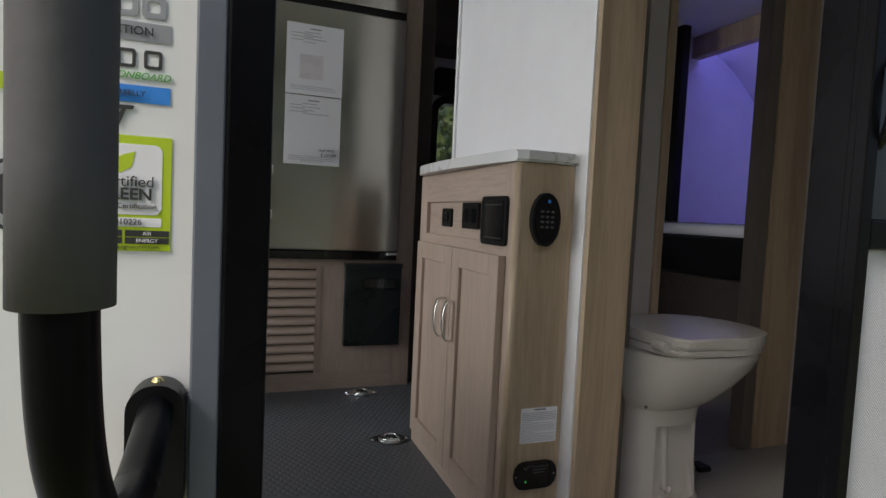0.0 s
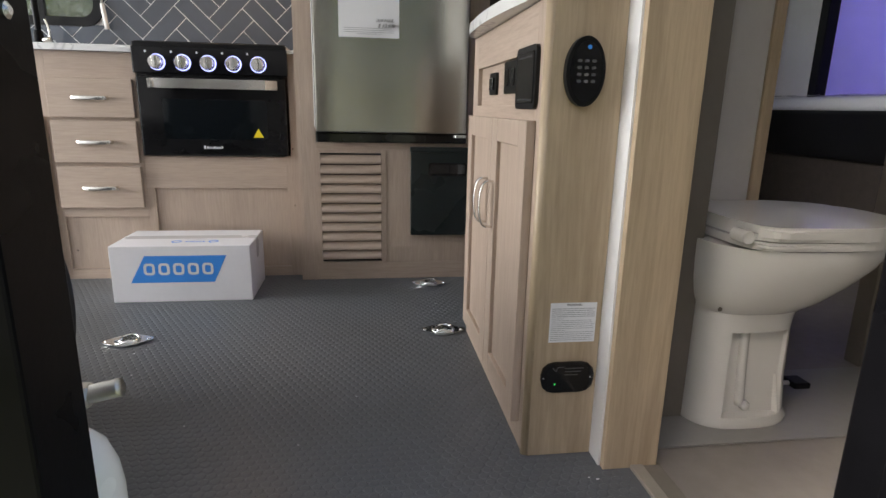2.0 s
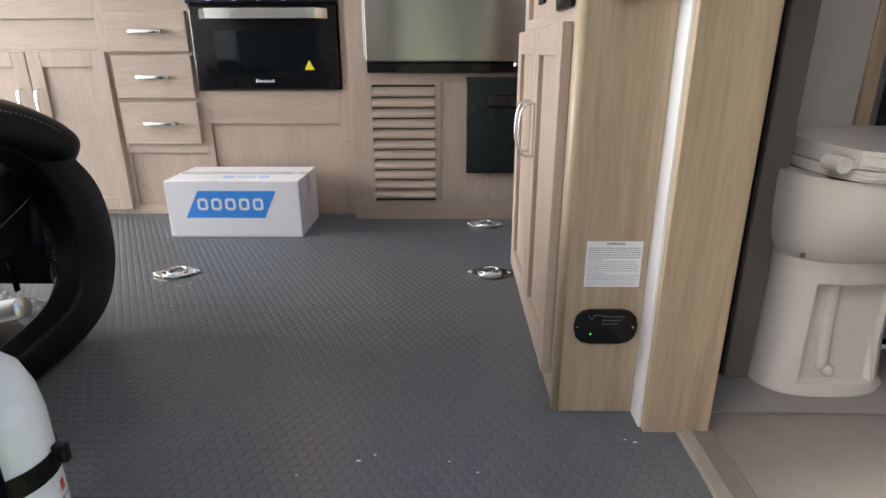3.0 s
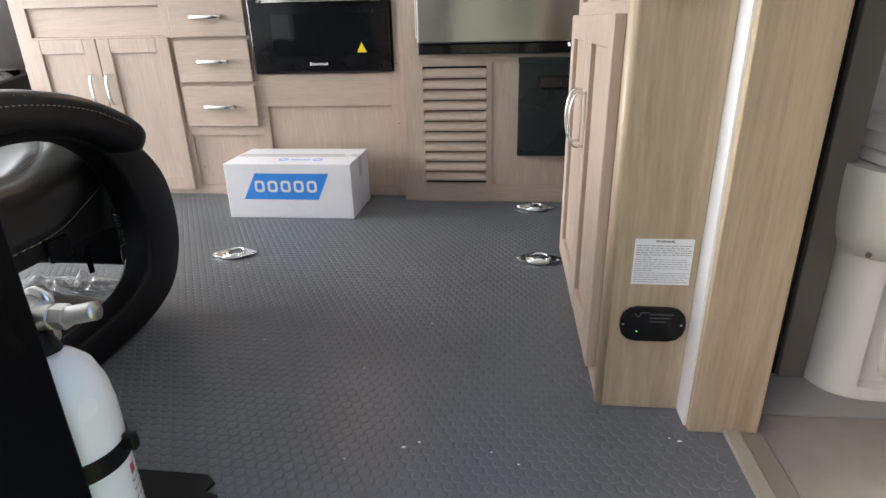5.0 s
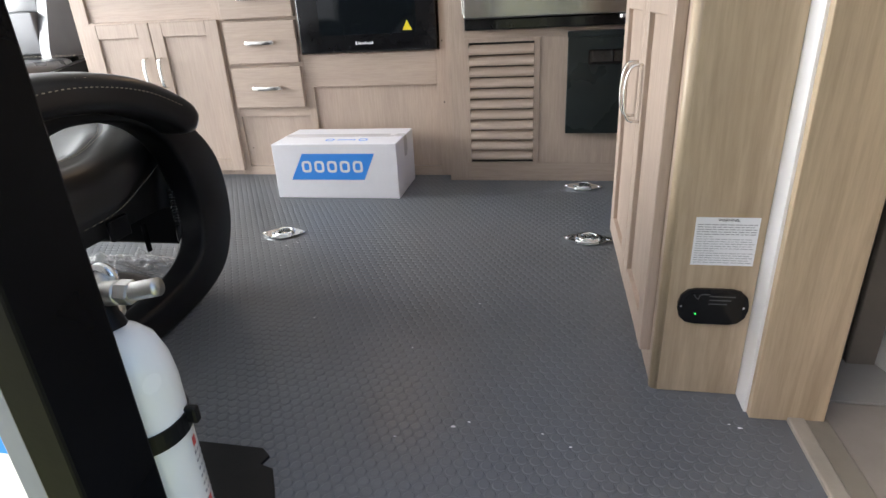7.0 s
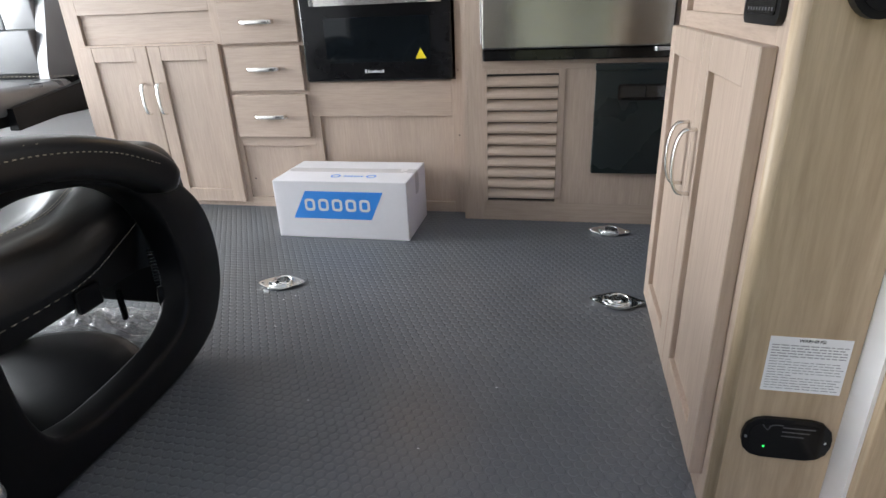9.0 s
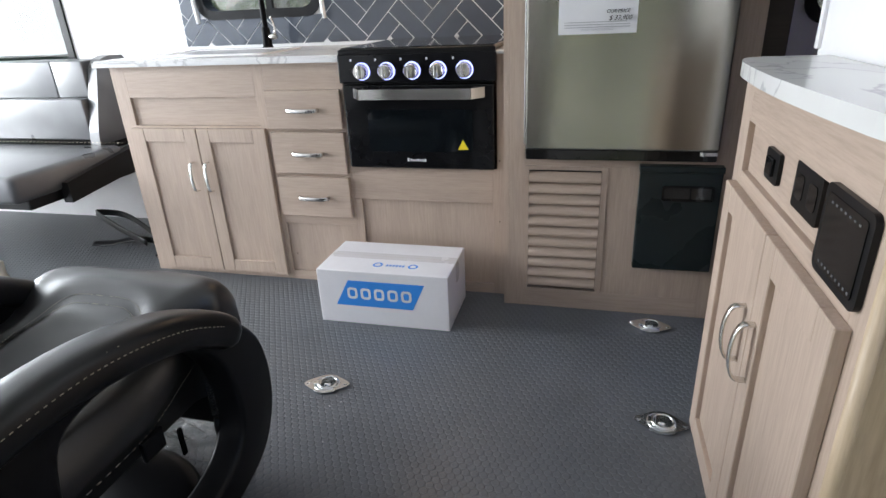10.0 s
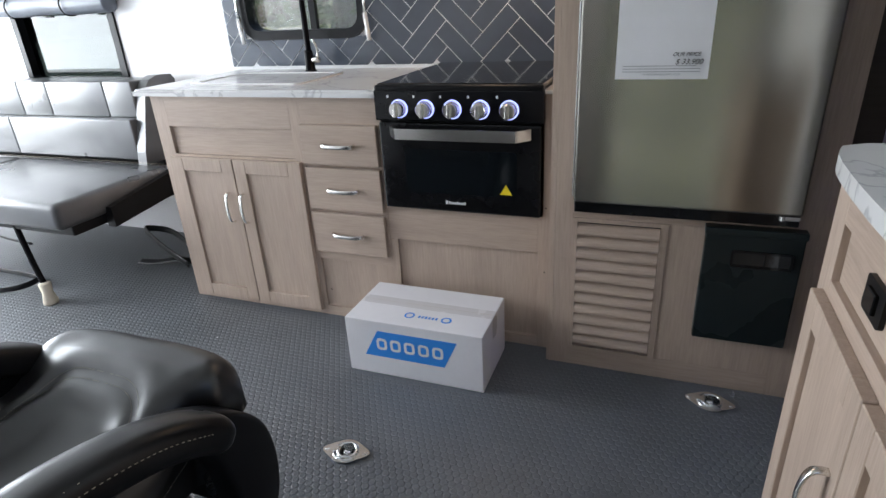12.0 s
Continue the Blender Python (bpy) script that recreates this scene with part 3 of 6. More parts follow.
def kitchen_cabinet():
    c = thing("base_cabinet", (-0.9, 3.0, 0), "washed-oak kitchen base cabinet with shaker doors and drawers", "cabinet")
    part("side", boxes((-1.425, -1.405, KY + 0.02, FAR - 0.004, 0.0, 0.880)), "oak_y", c)
    part("side", boxes((-0.45, -0.43, KY + 0.02, FAR - 0.004, 0.0, 0.880)), "oak", c)
    for name, u0, u1, v0, v1, g in (("stile", -1.425, -1.36, 0, 0.880, "oak"), ("stile", -0.79, -0.745, 0.0, 0.880, "oak"), ("rail", -1.36, -0.79, 0.76, 0.880, "oak_x"), ("back_panel", -1.36, -0.79, 0.0, 0.65, "oak"),
                                    ("back_panel", -0.745, -0.43, 0.255, 0.880, "oak_x"), ("rail", -0.43, 0.115, 0.37, 0.497, "oak_x"), ("stile", -0.43, -0.40, 0.0, 0.37, "oak"), ("stile", 0.115, 0.165, 0.0, 0.90, "oak"),
                                    ("rail", -0.745, -0.43, 0.0, 0.04, "oak_x"), ("rail", -0.40, 0.115, 0.0, 0.04, "oak_x")):
        part(name, slab(bmesh.new(), kf, u0, u1, v0, v1, -0.02, 0, 0.0008), g, c)
    part("false_front", slab(bmesh.new(), kf, -1.36, -0.79, 0.65, 0.76, -0.03, -0.012), "oak_x", c)
    part("lower_panel", slab(bmesh.new(), kf, -0.745, -0.43, 0.04, 0.255, -0.03, -0.01), "oak", c)
    part("lower_panel", slab(bmesh.new(), kf, -0.40, 0.115, 0.04, 0.37, -0.03, -0.01), "oak", c)
    for a, b, hu in ((-1.374, -1.075, -1.116), (-1.071, -0.766, -1.047)):
        d = shaker(kf, a, b, 0.022, 0.642, c)
        arch_handle(lambda u, v, dd: kf(u, v, dd + 0.019), hu, 0.446, 0.12, "v", d)
    for v0, v1 in ((0.641, 0.785), (0.470, 0.629), (0.294, 0.455)):
        d = part("drawer_front", slab(bmesh.new(), kf, -0.748 + 0.004, -0.44, v0, v1, 0, 0.019, 0.002), "oak_x", c)
        arch_handle(lambda u, v, dd: kf(u, v, dd + 0.019), -0.592, (v0 + v1) / 2, 0.125, "u", d)
    for u, v in ((0.140, 0.30), (-0.715, 0.12), (0.14, 0.53)):
        part("screw_hole", lathe(bmesh.new(), [(0.003, 0), (0.003, 0.0006)], (u, KY - 0.0008, v), "y", 8), "ink_dark", c)
    return c


kitchen_cabinet()

# worktop with the sink cut into it
bm = bmesh.new()
X0, X1, Y0, Y1, Z0, Z1 = -1.47, -0.425, 2.665, FAR - 0.008, 0.881, 0.905
S = (-1.30, -0.80, 2.80, 3.12)
ring_prism(bm, [(X0, Y0), (X1, Y0), (X1, Y1), (X0, Y1)], [(S[0], S[2]), (S[1], S[2]), (S[1], S[3]), (S[0], S[3])], lambda u, v, d: Vector((u, v, d)), Z0, Z1)
bmesh.ops.bevel(bm, geom=[ed for ed in bm.edges if all(abs(v.co.z - Z1) < 1e-5 and (abs(v.co.y - Y0) < 1e-5 or abs(v.co.x - X0) < 1e-5) for v in ed.verts)], offset=0.007, segments=3, affect="EDGES")
top = tagged(part("worktop", bm, "marble"), "white marble-look laminate worktop on the kitchen cabinet", "worktop")
part("side_strip", boxes((0.128, 0.165, 2.68, Y1, Z0 + 0.012, Z1), bevel=0.004), "marble", top)
part("upstand", boxes((-1.47, 0.165, FAR - 0.0078, FAR - 0.001, Z1 - 0.01, Z1 + 0.014)), "grout", top)
sk = tagged(part("sink", ring_prism(bmesh.new(), rounded(S[0] - 0.012, S[1] + 0.012, S[2] - 0.012, S[3] + 0.012, 0.03), rounded(S[0] + 0.012, S[1] - 0.012, S[2] + 0.012, S[3] - 0.012, 0.03), lambda u, v, d: Vector((u, v, d)), 0.905, 0.912), "enamel", smooth=False), "white inset sink with a marble-look cover", "sink")
part("cover", prism(bmesh.new(), rounded(S[0] + 0.011, S[1] - 0.011, S[2] + 0.011, S[3] - 0.011, 0.03), lambda u, v, d: Vector((u, v, d)), 0.88, 0.909), "marble", sk)

# black gooseneck tap
fc = thing("kitchen_faucet", (-0.98, 3.17, 0.905), "tall matt black gooseneck kitchen tap", "faucet")
part("base", lathe(bmesh.new(), [(0.026, 0), (0.026, 0.006), (0.021, 0.012), (0.019, 0.08), (0.016, 0.09)], (-0.98, 3.17, 0.905)), "black_metal", fc, smooth=True)
part("spout", tube([(-0.98, 3.17, 0.98), (-0.98, 3.17, 1.15), (-0.98, 3.168, 1.30), (-0.985, 3.12, 1.385), (-0.99, 3.04, 1.39), (-0.995, 2.975, 1.33), (-0.995, 2.965, 1.25)], 0.0125, 12), "black_metal", fc, smooth=True)
part("lever", tube([(-0.965, 3.17, 0.955), (-0.93, 3.165, 0.958)], 0.014, 12, 3), "nickel", fc, "brushed nickel valve", smooth=True)
part("lever_arm", tube([(-0.935, 3.165, 0.965), (-0.93, 3.16, 1.0), (-0.938, 3.15, 1.04)], 0.005, 8, 4), "nickel", fc, smooth=True)

# ---- range ----
ry = facing_y(2.685)
rg = thing("gas_range", (-0.145, 3.0, 0.5), "black gas range with lit knobs set into the kitchen cabinet", "range")
part("body", boxes((-0.425, 0.132, 2.70, FAR - 0.01, 0.50, 0.905)), "black", rg)
part("control_panel", boxes((-0.427, 0.135, 2.668, 2.70, 0.808, 0.905), bevel=0.004), "black_gloss", rg)
part("glass_top", boxes((-0.42, 0.128, 2.685, FAR - 0.012, 0.905, 0.925), bevel=0.005), "range_glass", rg, "black glass cover over the burners")
part("hinge_rail", boxes((-0.425, 0.132, 2.670, 2.69, 0.900, 0.921), bevel=0.006), "black", rg)
dr = part("oven_door", boxes((-0.423, 0.126, 2.678, 2.70, 0.501, 0.80), bevel=0.006), "black_gloss", rg)
part("oven_window", prism(bmesh.new(), rounded(-0.335, 0.05, 0.565, 0.715, 0.012), facing_y(2.678), 0.0, 0.0015), "dark_glass", dr, "dark oven glass")
bm = prism(bmesh.new(), [(-0.385, 2.679), (-0.345, 2.632), (0.055, 2.632), (0.095, 2.679), (0.080, 2.679), (0.048, 2.642), (-0.338, 2.642), (-0.370, 2.679)], lambda u, v, d: Vector((u, v, d)), 0.755, 0.790)
part("handle", bm, "nickel", dr, "brushed steel bar handle")
part("warning_sign", prism(bmesh.new(), [(-0.005, 0.574), (0.034, 0.574), (0.0145, 0.61)], facing_y(2.678), 0.0, 0.0024), "yellow", dr, "yellow triangular warning sticker")
bm = boxes((-0.195, -0.188, 2.6766, 2.678, 0.528, 0.541))
for i in range(9):
    box(bm, -0.184 + i * 0.0068, -0.1792 + i * 0.0068, 2.6766, 2.678, 0.529, 0.536 if i % 4 else 0.539)
part("maker_mark", bm, "paper", dr)
for i in range(5):
    kx = -0.337 + i * 0.0915
    k = part("knob", lathe(bmesh.new(), [(0.026, 0.0), (0.026, -0.008), (0.0235, -0.012), (0.0235, -0.03), (0.021, -0.033)], (kx, 2.667, 0.848), "y", 28), "nickel", rg, "brushed knob with a glowing blue ring")
    part("ring", ring_prism(bmesh.new(), [(kx + 0.0298 * math.cos(a), 0.848 + 0.0298 * math.sin(a)) for a in np.linspace(0, 2 * math.pi, 33)[:-1]], [(kx + 0.0262 * math.cos(a), 0.848 + 0.0262 * math.sin(a)) for a in np.linspace(0, 2 * math.pi, 33)[:-1]], facing_y(2.668), 0.0, 0.0045), "ring_light", k)
    part("grip", boxes((kx - 0.0055, kx + 0.0055, 2.624, 2.637, 0.826, 0.870), bevel=0.002), "nickel", k)
    part("symbol", boxes((kx - 0.042, kx - 0.036, 2.6672, 2.668, 0.882, 0.890)), "paper", rg)

# ---- range hood ----
hd = thing("range_hood", (-0.15, 3.1, 1.4), "black range hood with a lit warm lamp", "range hood")
bm = bmesh.new()
prism(bm, [(2.84, 1.56), (2.84, 1.50), (2.88, 1.46), (FAR - 0.006, 1.46), (FAR - 0.006, 1.56)], lambda u, v, d: Vector((d, u, v)), -0.445, 0.145)
part("body", bm, "black", hd)
part("lens", boxes((-0.298, -0.045, 2.92, 2.975, 1.451, 1.4595), bevel=0.003), "hood_light", hd, "glowing warm lamp lens")
part("lens_frame", ring_prism(bmesh.new(), rounded(-0.33, -0.01, 2.90, 3.20, 0.02), rounded(-0.300, -0.043, 2.918, 2.977, 0.004), lambda u, v, d: Vector((u, v, d)), 1.453, 1.4595), "silver_print", hd)
part("switch", boxes((0.05, 0.11, 3.05, 3.08, 1.456, 1.4598)), "silver_print", hd)
lamp("hood_lamp", "AREA", look((-0.17, 2.947, 1.445), (-0.17, 2.96, 0)), 0.6, (1.0, 0.68, 0.4), size=0.22, size_y=0.1)
tagged(part("wall_cabinet", boxes((-1.45, 0.16, 2.98, FAR - 0.003, 1.62, CEIL - 0.003), (-0.52, 0.16, 2.98, FAR - 0.003, 1.563, 1.62), bevel=0.002), "oak"), "washed-oak wall cabinet over the range", "cabinet")

# ---- refrigerator in its oak surround ----
SY = 2.628
sf = facing_y(SY)
su = thing("fridge_surround", (0.53, 2.95, 0), "washed-oak fridge surround with a louvred vent", "cabinet")
part("side", boxes((0.166, 0.184, SY, FAR - 0.004, 0, CEIL - 0.004)), "oak", su)
part("side", boxes((0.892, 0.912, SY, FAR - 0.004, 0, CEIL - 0.004)), "oak", su)
part("back_panel", boxes((0.184, 0.892, SY + 0.022, SY + 0.035, 0.02, 0.56)), "oak", su)
for name, u0, u1, v0, v1, g in (("stile", 0.184, 0.238, 0, CEIL - 0.006, "oak"), ("stile", 0.835, 0.892, 0, CEIL - 0.006, "oak"), ("rail", 0.238, 0.835, 0, 0.072, "oak_x"), ("rail", 0.238, 0.835, 0.535, 0.563, "oak_x"), ("panel", 0.512, 0.835, 0.072, 0.535, "oak")):
    part(name, slab(bmesh.new(), sf, u0, u1, v0, v1, -0.02, 0, 0.0008), g, su)
lv = part("louvre_frame", ring_prism(bmesh.new(), [(0.238, 0.072), (0.512, 0.072), (0.512, 0.535), (0.238, 0.535)], [(0.252, 0.076), (0.492, 0.076), (0.492, 0.522), (0.252, 0.522)], sf, -0.012, 0.003), "oak", su)
# black sheet over the oak back stands in for shade between the slats
part("shade_back", slab(bmesh.new(), sf, 0.25, 0.494, 0.074, 0.524, -0.019, -0.016, 0), "ink_dark", lv)
for i in range(11):
    z = 0.090 + i * 0.0393
    bm = bmesh.new()
    prism(bm, [(SY + 0.012, z - 0.001), (SY - 0.003, z - 0.004), (SY - 0.009, z - 0.001), (SY - 0.010, z + 0.006), (SY - 0.007, z + 0.014), (SY + 0.001, z + 0.0235), (SY + 0.009, z + 0.031), (SY + 0.013, z + 0.0295)], lambda u, v, d: Vector((d, u, v)), 0.253, 0.491)
    part("slat", bm, "oak_x", lv)

fr = thing("refrigerator", (0.53, 2.9, 0.575), "stainless steel refrigerator with papers taped to its door", "refrigerator")
part("body", boxes((0.242, 0.832, 2.612, FAR - 0.02, 0.577, 2.0)), "black", fr)
part("lower_door", boxes((0.243, 0.829, 2.570, 2.610, 0.603, 1.583), bevel=0.006), "steel", fr, "brushed stainless door")
part("upper_door", boxes((0.243, 0.829, 2.570, 2.610, 1.612, 1.99), bevel=0.006), "steel", fr, "brushed stainless door")
part("door_gap", boxes((0.25, 0.828, 2.585, 2.611, 1.583, 1.612)), "black", fr)
part("base_grille", boxes((0.245, 0.828, 2.590, 2.612, 0.566, 0.601), bevel=0.003), "black_gloss", fr)
hg = part("hinge", boxes((0.775, 0.826, 2.574, 2.592, 0.588, 0.600), bevel=0.002), "chrome", fr, "bright metal hinge")
part("pin", lathe(bmesh.new(), [(0.006, 0), (0.006, 0.012)], (0.785, 2.576, 0.588)), "chrome", hg)
part("edge_trim", boxes((0.2385, 0.2428, 2.574, 2.60, 0.62, 1.575), bevel=0.001), "chrome", fr, "bright vertical edge strip")
part("latch", tube([(0.241, 2.566, 1.50), (0.247, 2.56, 1.515), (0.256, 2.566, 1.515)], 0.003, 8, 4), "enamel", fr)


def sheet_of_paper(name, x0, x1, z0, z1, y, kind):
    p = thing(name, ((x0 + x1) / 2, y, z0), "printed white price sheet taped to the fridge door", "paper sheet", "papers on the fridge")
    w, h = x1 - x0, z1 - z0
    bm, n = bmesh.new(), 6
    grid = [[bm.verts.new((x0 + w * i / n, y - 0.0022 - 0.0018 * math.sin(3.0 * i / n + 2.2 * j / n), z0 + h * j / n)) for j in range(n + 1)] for i in range(n + 1)]
    for i in range(n):
        for j in range(n):
            bm.faces.new((grid[i][j], grid[i + 1][j], grid[i + 1][j + 1], grid[i][j + 1]))
    part("sheet", bm, "paper", p, smooth=True)
    y1, rnd = y - 0.0052, random.Random(kind)
    bm = bmesh.new()
    box(bm, x0 + 0.4 * w, x0 + 0.6 * w, y1, y1 + 0.0004, z1 - 0.022, z1 - 0.017)
    for i in range(7):
        a = x0 + (0.08 if i % 2 else 0.3) * w
        box(bm, a, a + w * rnd.uniform(0.2, 0.5), y1, y1 + 0.0004, z1 - 0.034 - i * 0.0065, z1 - 0.0318 - i * 0.0065)
    for i in range(3):
        box(bm, x0 + 0.08 * w, x0 + w * rnd.uniform(0.85, 0.93), y1, y1 + 0.0004, z0 + 0.018 + i * 0.007, z0 + 0.0195 + i * 0.007)
    tagged(part("print", bm, "ink", p), kind="stuff")
    return p, y1


p1, _ = sheet_of_paper("price_sheet", 0.337, 0.561, 1.228, 1.505, 2.5695, 3)
part("photo", boxes((0.39, 0.48, 2.5643, 2.5647, 1.29, 1.385)), "tape", p1)
p2, y1 = sheet_of_paper("price_sheet", 0.338, 0.560, 0.950, 1.224, 2.5695, 4)


def words(text, size, at, rot, material, parent, name="lettering", shear=0.0, depth=0.0004, bold=0.0):
    cu = bpy.data.curves.new(name, "FONT")
    cu.body, cu.size, cu.extrude, cu.shear, cu.offset = text, size, depth, shear, bold
    cu.align_x, cu.align_y = "CENTER", "CENTER"
    ob = new(name, cu)
    ob.matrix_basis = Matrix.Translation(at) @ rot.to_4x4()
    dg = bpy.context.evaluated_depsgraph_get()
    me = bpy.data.meshes.new_from_object(ob.evaluated_get(dg))
    me.transform(ob.matrix_basis)
    me.materials.clear()
    me.materials.append(M[material])
    bpy.data.objects.remove(ob)
    out = new(name, me)
    if parent is not None:
        out.parent = parent
        out.matrix_parent_inverse = parent.matrix_basis.inverted() if parent.parent is None and parent.type == "EMPTY" else Matrix()
    return out


FACE_Y = Euler((radians(90), 0, 0)).to_matrix()
words("OUR PRICE", 0.013, (0.505, y1 - 0.0005, 1.010), FACE_Y, "ink_dark", p2, shear=0.3)
words("$ 33,900", 0.018, (0.512, y1 - 0.0005, 0.992), FACE_Y, "ink_dark", p2, shear=0.3)
words("DO NOT REMOVE UNTIL SOLD", 0.0065, (0.45, y1 - 0.0005, 0.962), FACE_Y, "ink", p2)

# black bin on the surround
bn = thing("waste_bin", (0.735, 2.61, 0.183), "black plastic wall bin on the fridge surround", "bin")
bm = boxes((0.610, 0.855, 2.592, SY - 0.001, 0.193, 0.545), bevel=0.004)
part("body", bm, "bin", bn)
part("lid", boxes((0.607, 0.858, 2.588, SY - 0.001, 0.530, 0.550), bevel=0.003), "bin", bn)
pl = part("pull", ring_prism(bmesh.new(), rounded(0.680, 0.834, 0.438, 0.488, 0.008), rounded(0.687, 0.827, 0.444, 0.482, 0.006), facing_y(2.592), 0.0, 0.004), "black_gloss", bn, "recessed glossy pull")
part("flap", prism(bmesh.new(), [(2.5915, 0.444), (2.5885, 0.446), (2.5905, 0.482), (2.5915, 0.482)], lambda u, v, d: Vector((d, u, v)), 0.688, 0.826), "chrome_dark", pl, "shiny dark flap")
part("rib", boxes((0.764, 0.767, 2.587, 2.591, 0.444, 0.482), bevel=0.001), "black_gloss", pl)

# ---- switch cabinet beside the bathroom ----
CX = 0.748
cf = facing_x(CX)
sc = thing("switch_cabinet", (0.82, 1.68, 0), "narrow washed-oak cabinet with paired shaker doors", "cabinet")
for name, u0, u1, v0, v1, g in (("stile", 1.352, 1.395, 0.0, 0.897, "oak"), ("stile", 1.962, 2.025, 0.0, 0.897, "oak"), ("rail", 1.395, 1.962, 0.0, 0.05, "oak_y"), ("rail", 1.395, 1.962, 0.665, 0.712, "oak_y"), ("rail", 1.395, 1.962, 0.811, 0.897, "oak_y"), ("stile", 1.395, 1.53, 0.712, 0.811, "oak_y"), ("back_panel", 1.395, 1.962, 0.05, 0.665, "oak")):
    part(name, slab(bmesh.new(), cf, u0, u1, v0, v1, -0.018, 0, 0.0008), g, sc)
part("side", boxes((CX + 0.018, 0.892, 2.01, 2.025, 0, 0.897)), "oak", sc)
part("end_panel", boxes((0.757, 0.8925, 1.334, 1.352, 0, 0.897), bevel=0.0015), "panel", sc, "yellowish oak-look end panel")
part("corner_post", sweep(bmesh.new(), [Vector((0.757, 1.346, 0.0)), Vector((0.757, 1.346, 0.897))], 0.012, sides=16), "panel", sc, smooth=True)
part("recess_back", slab(bmesh.new(), cf, 1.53, 1.962, 0.712, 0.811, -0.022, -0.012, 0), "oak_y", sc)
for a, b, hu in ((1.378, 1.671, 1.640), (1.675, 1.988, 1.706)):
    d = shaker(cf, a, b, 0.055, 0.684, sc, rail=0.052)
    arch_handle(lambda u, v, dd: cf(u, v, dd + 0.019), hu, 0.482, 0.11, "v", d, reach=0.032)
outline = [(0.8925, 1.326), (0.765, 1.322), (0.742, 1.334), (0.728, 1.40), (0.714, 1.55), (0.706, 1.70), (0.708, 1.85), (0.716, 1.95), (0.735, 2.015), (0.77, 2.035), (0.8925, 2.035)]
pts = [Vector((*p, 0)) for p in outline]
curve = [(p.x, p.y) for p in spline(pts[2:9], 5)]
poly = [outline[0], outline[1], *curve, *outline[9:]]
bm = prism(bmesh.new(), poly, lambda u, v, d: Vector((u, v, d)), 0.898, 0.924)
bmesh.ops.bevel(bm, geom=[ed for ed in bm.edges if abs(ed.verts[0].co.z - ed.verts[1].co.z) < 1e-5], offset=0.005, segments=2, affect="EDGES")
tagged(part("cabinet_top", bm, "marble"), "curved white marble-look top on the switch cabinet", "worktop")

sw = tagged(part("light_switch", prism(bmesh.new(), rounded(1.755, 1.832, 0.738, 0.792, 0.008), cf, -0.0118, -0.005), "black"), "black rocker switch in the cabinet recess", "switch")
part("rocker", slab(bmesh.new(), cf, 1.775, 1.812, 0.75, 0.78, -0.006, 0.001), "black_gloss", sw)
ot = tagged(part("power_outlet", prism(bmesh.new(), rounded(1.558, 1.668, 0.738, 0.808, 0.006), cf, -0.0118, -0.004), "black"), "black double power outlet in the cabinet recess", "outlet")
for u in (1.585, 1.64):
    part("socket", prism(bmesh.new(), rounded(u - 0.016, u + 0.016, 0.755, 0.792, 0.008), cf, -0.006, -0.0025), "black_gloss", ot)
ts = tagged(part("control_screen", prism(bmesh.new(), rounded(1.372, 1.512, 0.705, 0.822, 0.014), cf, 0.0005, 0.008), "black"), "black touch panel with small lit icons on the cabinet", "control panel")
part("screen_glass", prism(bmesh.new(), rounded(1.384, 1.500, 0.716, 0.811, 0.006), cf, 0.008, 0.0095), "black_gloss", ts)
for i in range(9):
    part("icon", slab(bmesh.new(), cf, 1.390 + i * 0.0115, 1.394 + i * 0.0115, 0.721, 0.7245, 0.0095, 0.0102, 0), "dim_print", ts)
    if i < 7:
        part("icon", slab(bmesh.new(), cf, 1.398 + i * 0.0135, 1.403 + i * 0.0135, 0.800, 0.8028, 0.0095, 0.0102, 0), "dim_print", ts)

# oval keypad, warning label and detector on the end panel
ef = facing_y(1.334)
kp = tagged(part("keypad", prism(bmesh.new(), [(0.815 + 0.036 * math.cos(a), 0.771 + 0.060 * math.sin(a)) for a in np.linspace(0, 2 * math.pi, 41)[:-1]], ef, 0.0005, 0.016), "black"), "oval black keypad with small pale buttons", "control panel")
part("face", prism(bmesh.new(), [(0.815 + 0.029 * math.cos(a), 0.771 + 0.052 * math.sin(a)) for a in np.linspace(0, 2 * math.pi, 41)[:-1]], ef, 0.016, 0.018), "black_gloss", kp)
for i in range(4):
    for j in range(3):
        part("button", prism(bmesh.new(), rounded(0.798 + j * 0.013, 0.806 + j * 0.013, 0.752 + i * 0.0115, 0.757 + i * 0.0115, 0.002, 2), ef, 0.018, 0.0192), "dim_print", kp)
part("badge", lathe(bmesh.new(), [(0.004, 0), (0.004, -0.001)], (0.818, 1.334 - 0.0181, 0.812), "y", 12), "blue", kp)
lb = tagged(part("warning_label", boxes((0.786, 0.881, 1.3332, 1.3338, 0.254, 0.337)), "paper"), "white printed warning label on the end panel", "label")
words("WARNING:", 0.0062, (0.835, 1.3328, 0.3325), FACE_Y, "ink_dark", lb, "title")
bm, rnd = bmesh.new(), random.Random(5)
for i in range(17):
    z = 0.325 - i * 0.0041
    x = 0.7895
    end = 0.8775 if i % 6 != 5 else rnd.uniform(0.82, 0.85)
    while x < end - 0.004:
        w = min(rnd.uniform(0.004, 0.011), end - x)
        box(bm, x, x + w, 1.3327, 1.3331, z - 0.0008, z + (0.0006 if i < 5 else 0.0001))
        x += w + 0.0018
part("print", bm, "ink", lb)
dt = tagged(part("gas_detector", prism(bmesh.new(), rounded(0.774, 0.885, 0.146, 0.212, 0.027, 3), ef, 0.0005, 0.006), "black_gloss"), "rounded black gas detector with a green light", "detector")
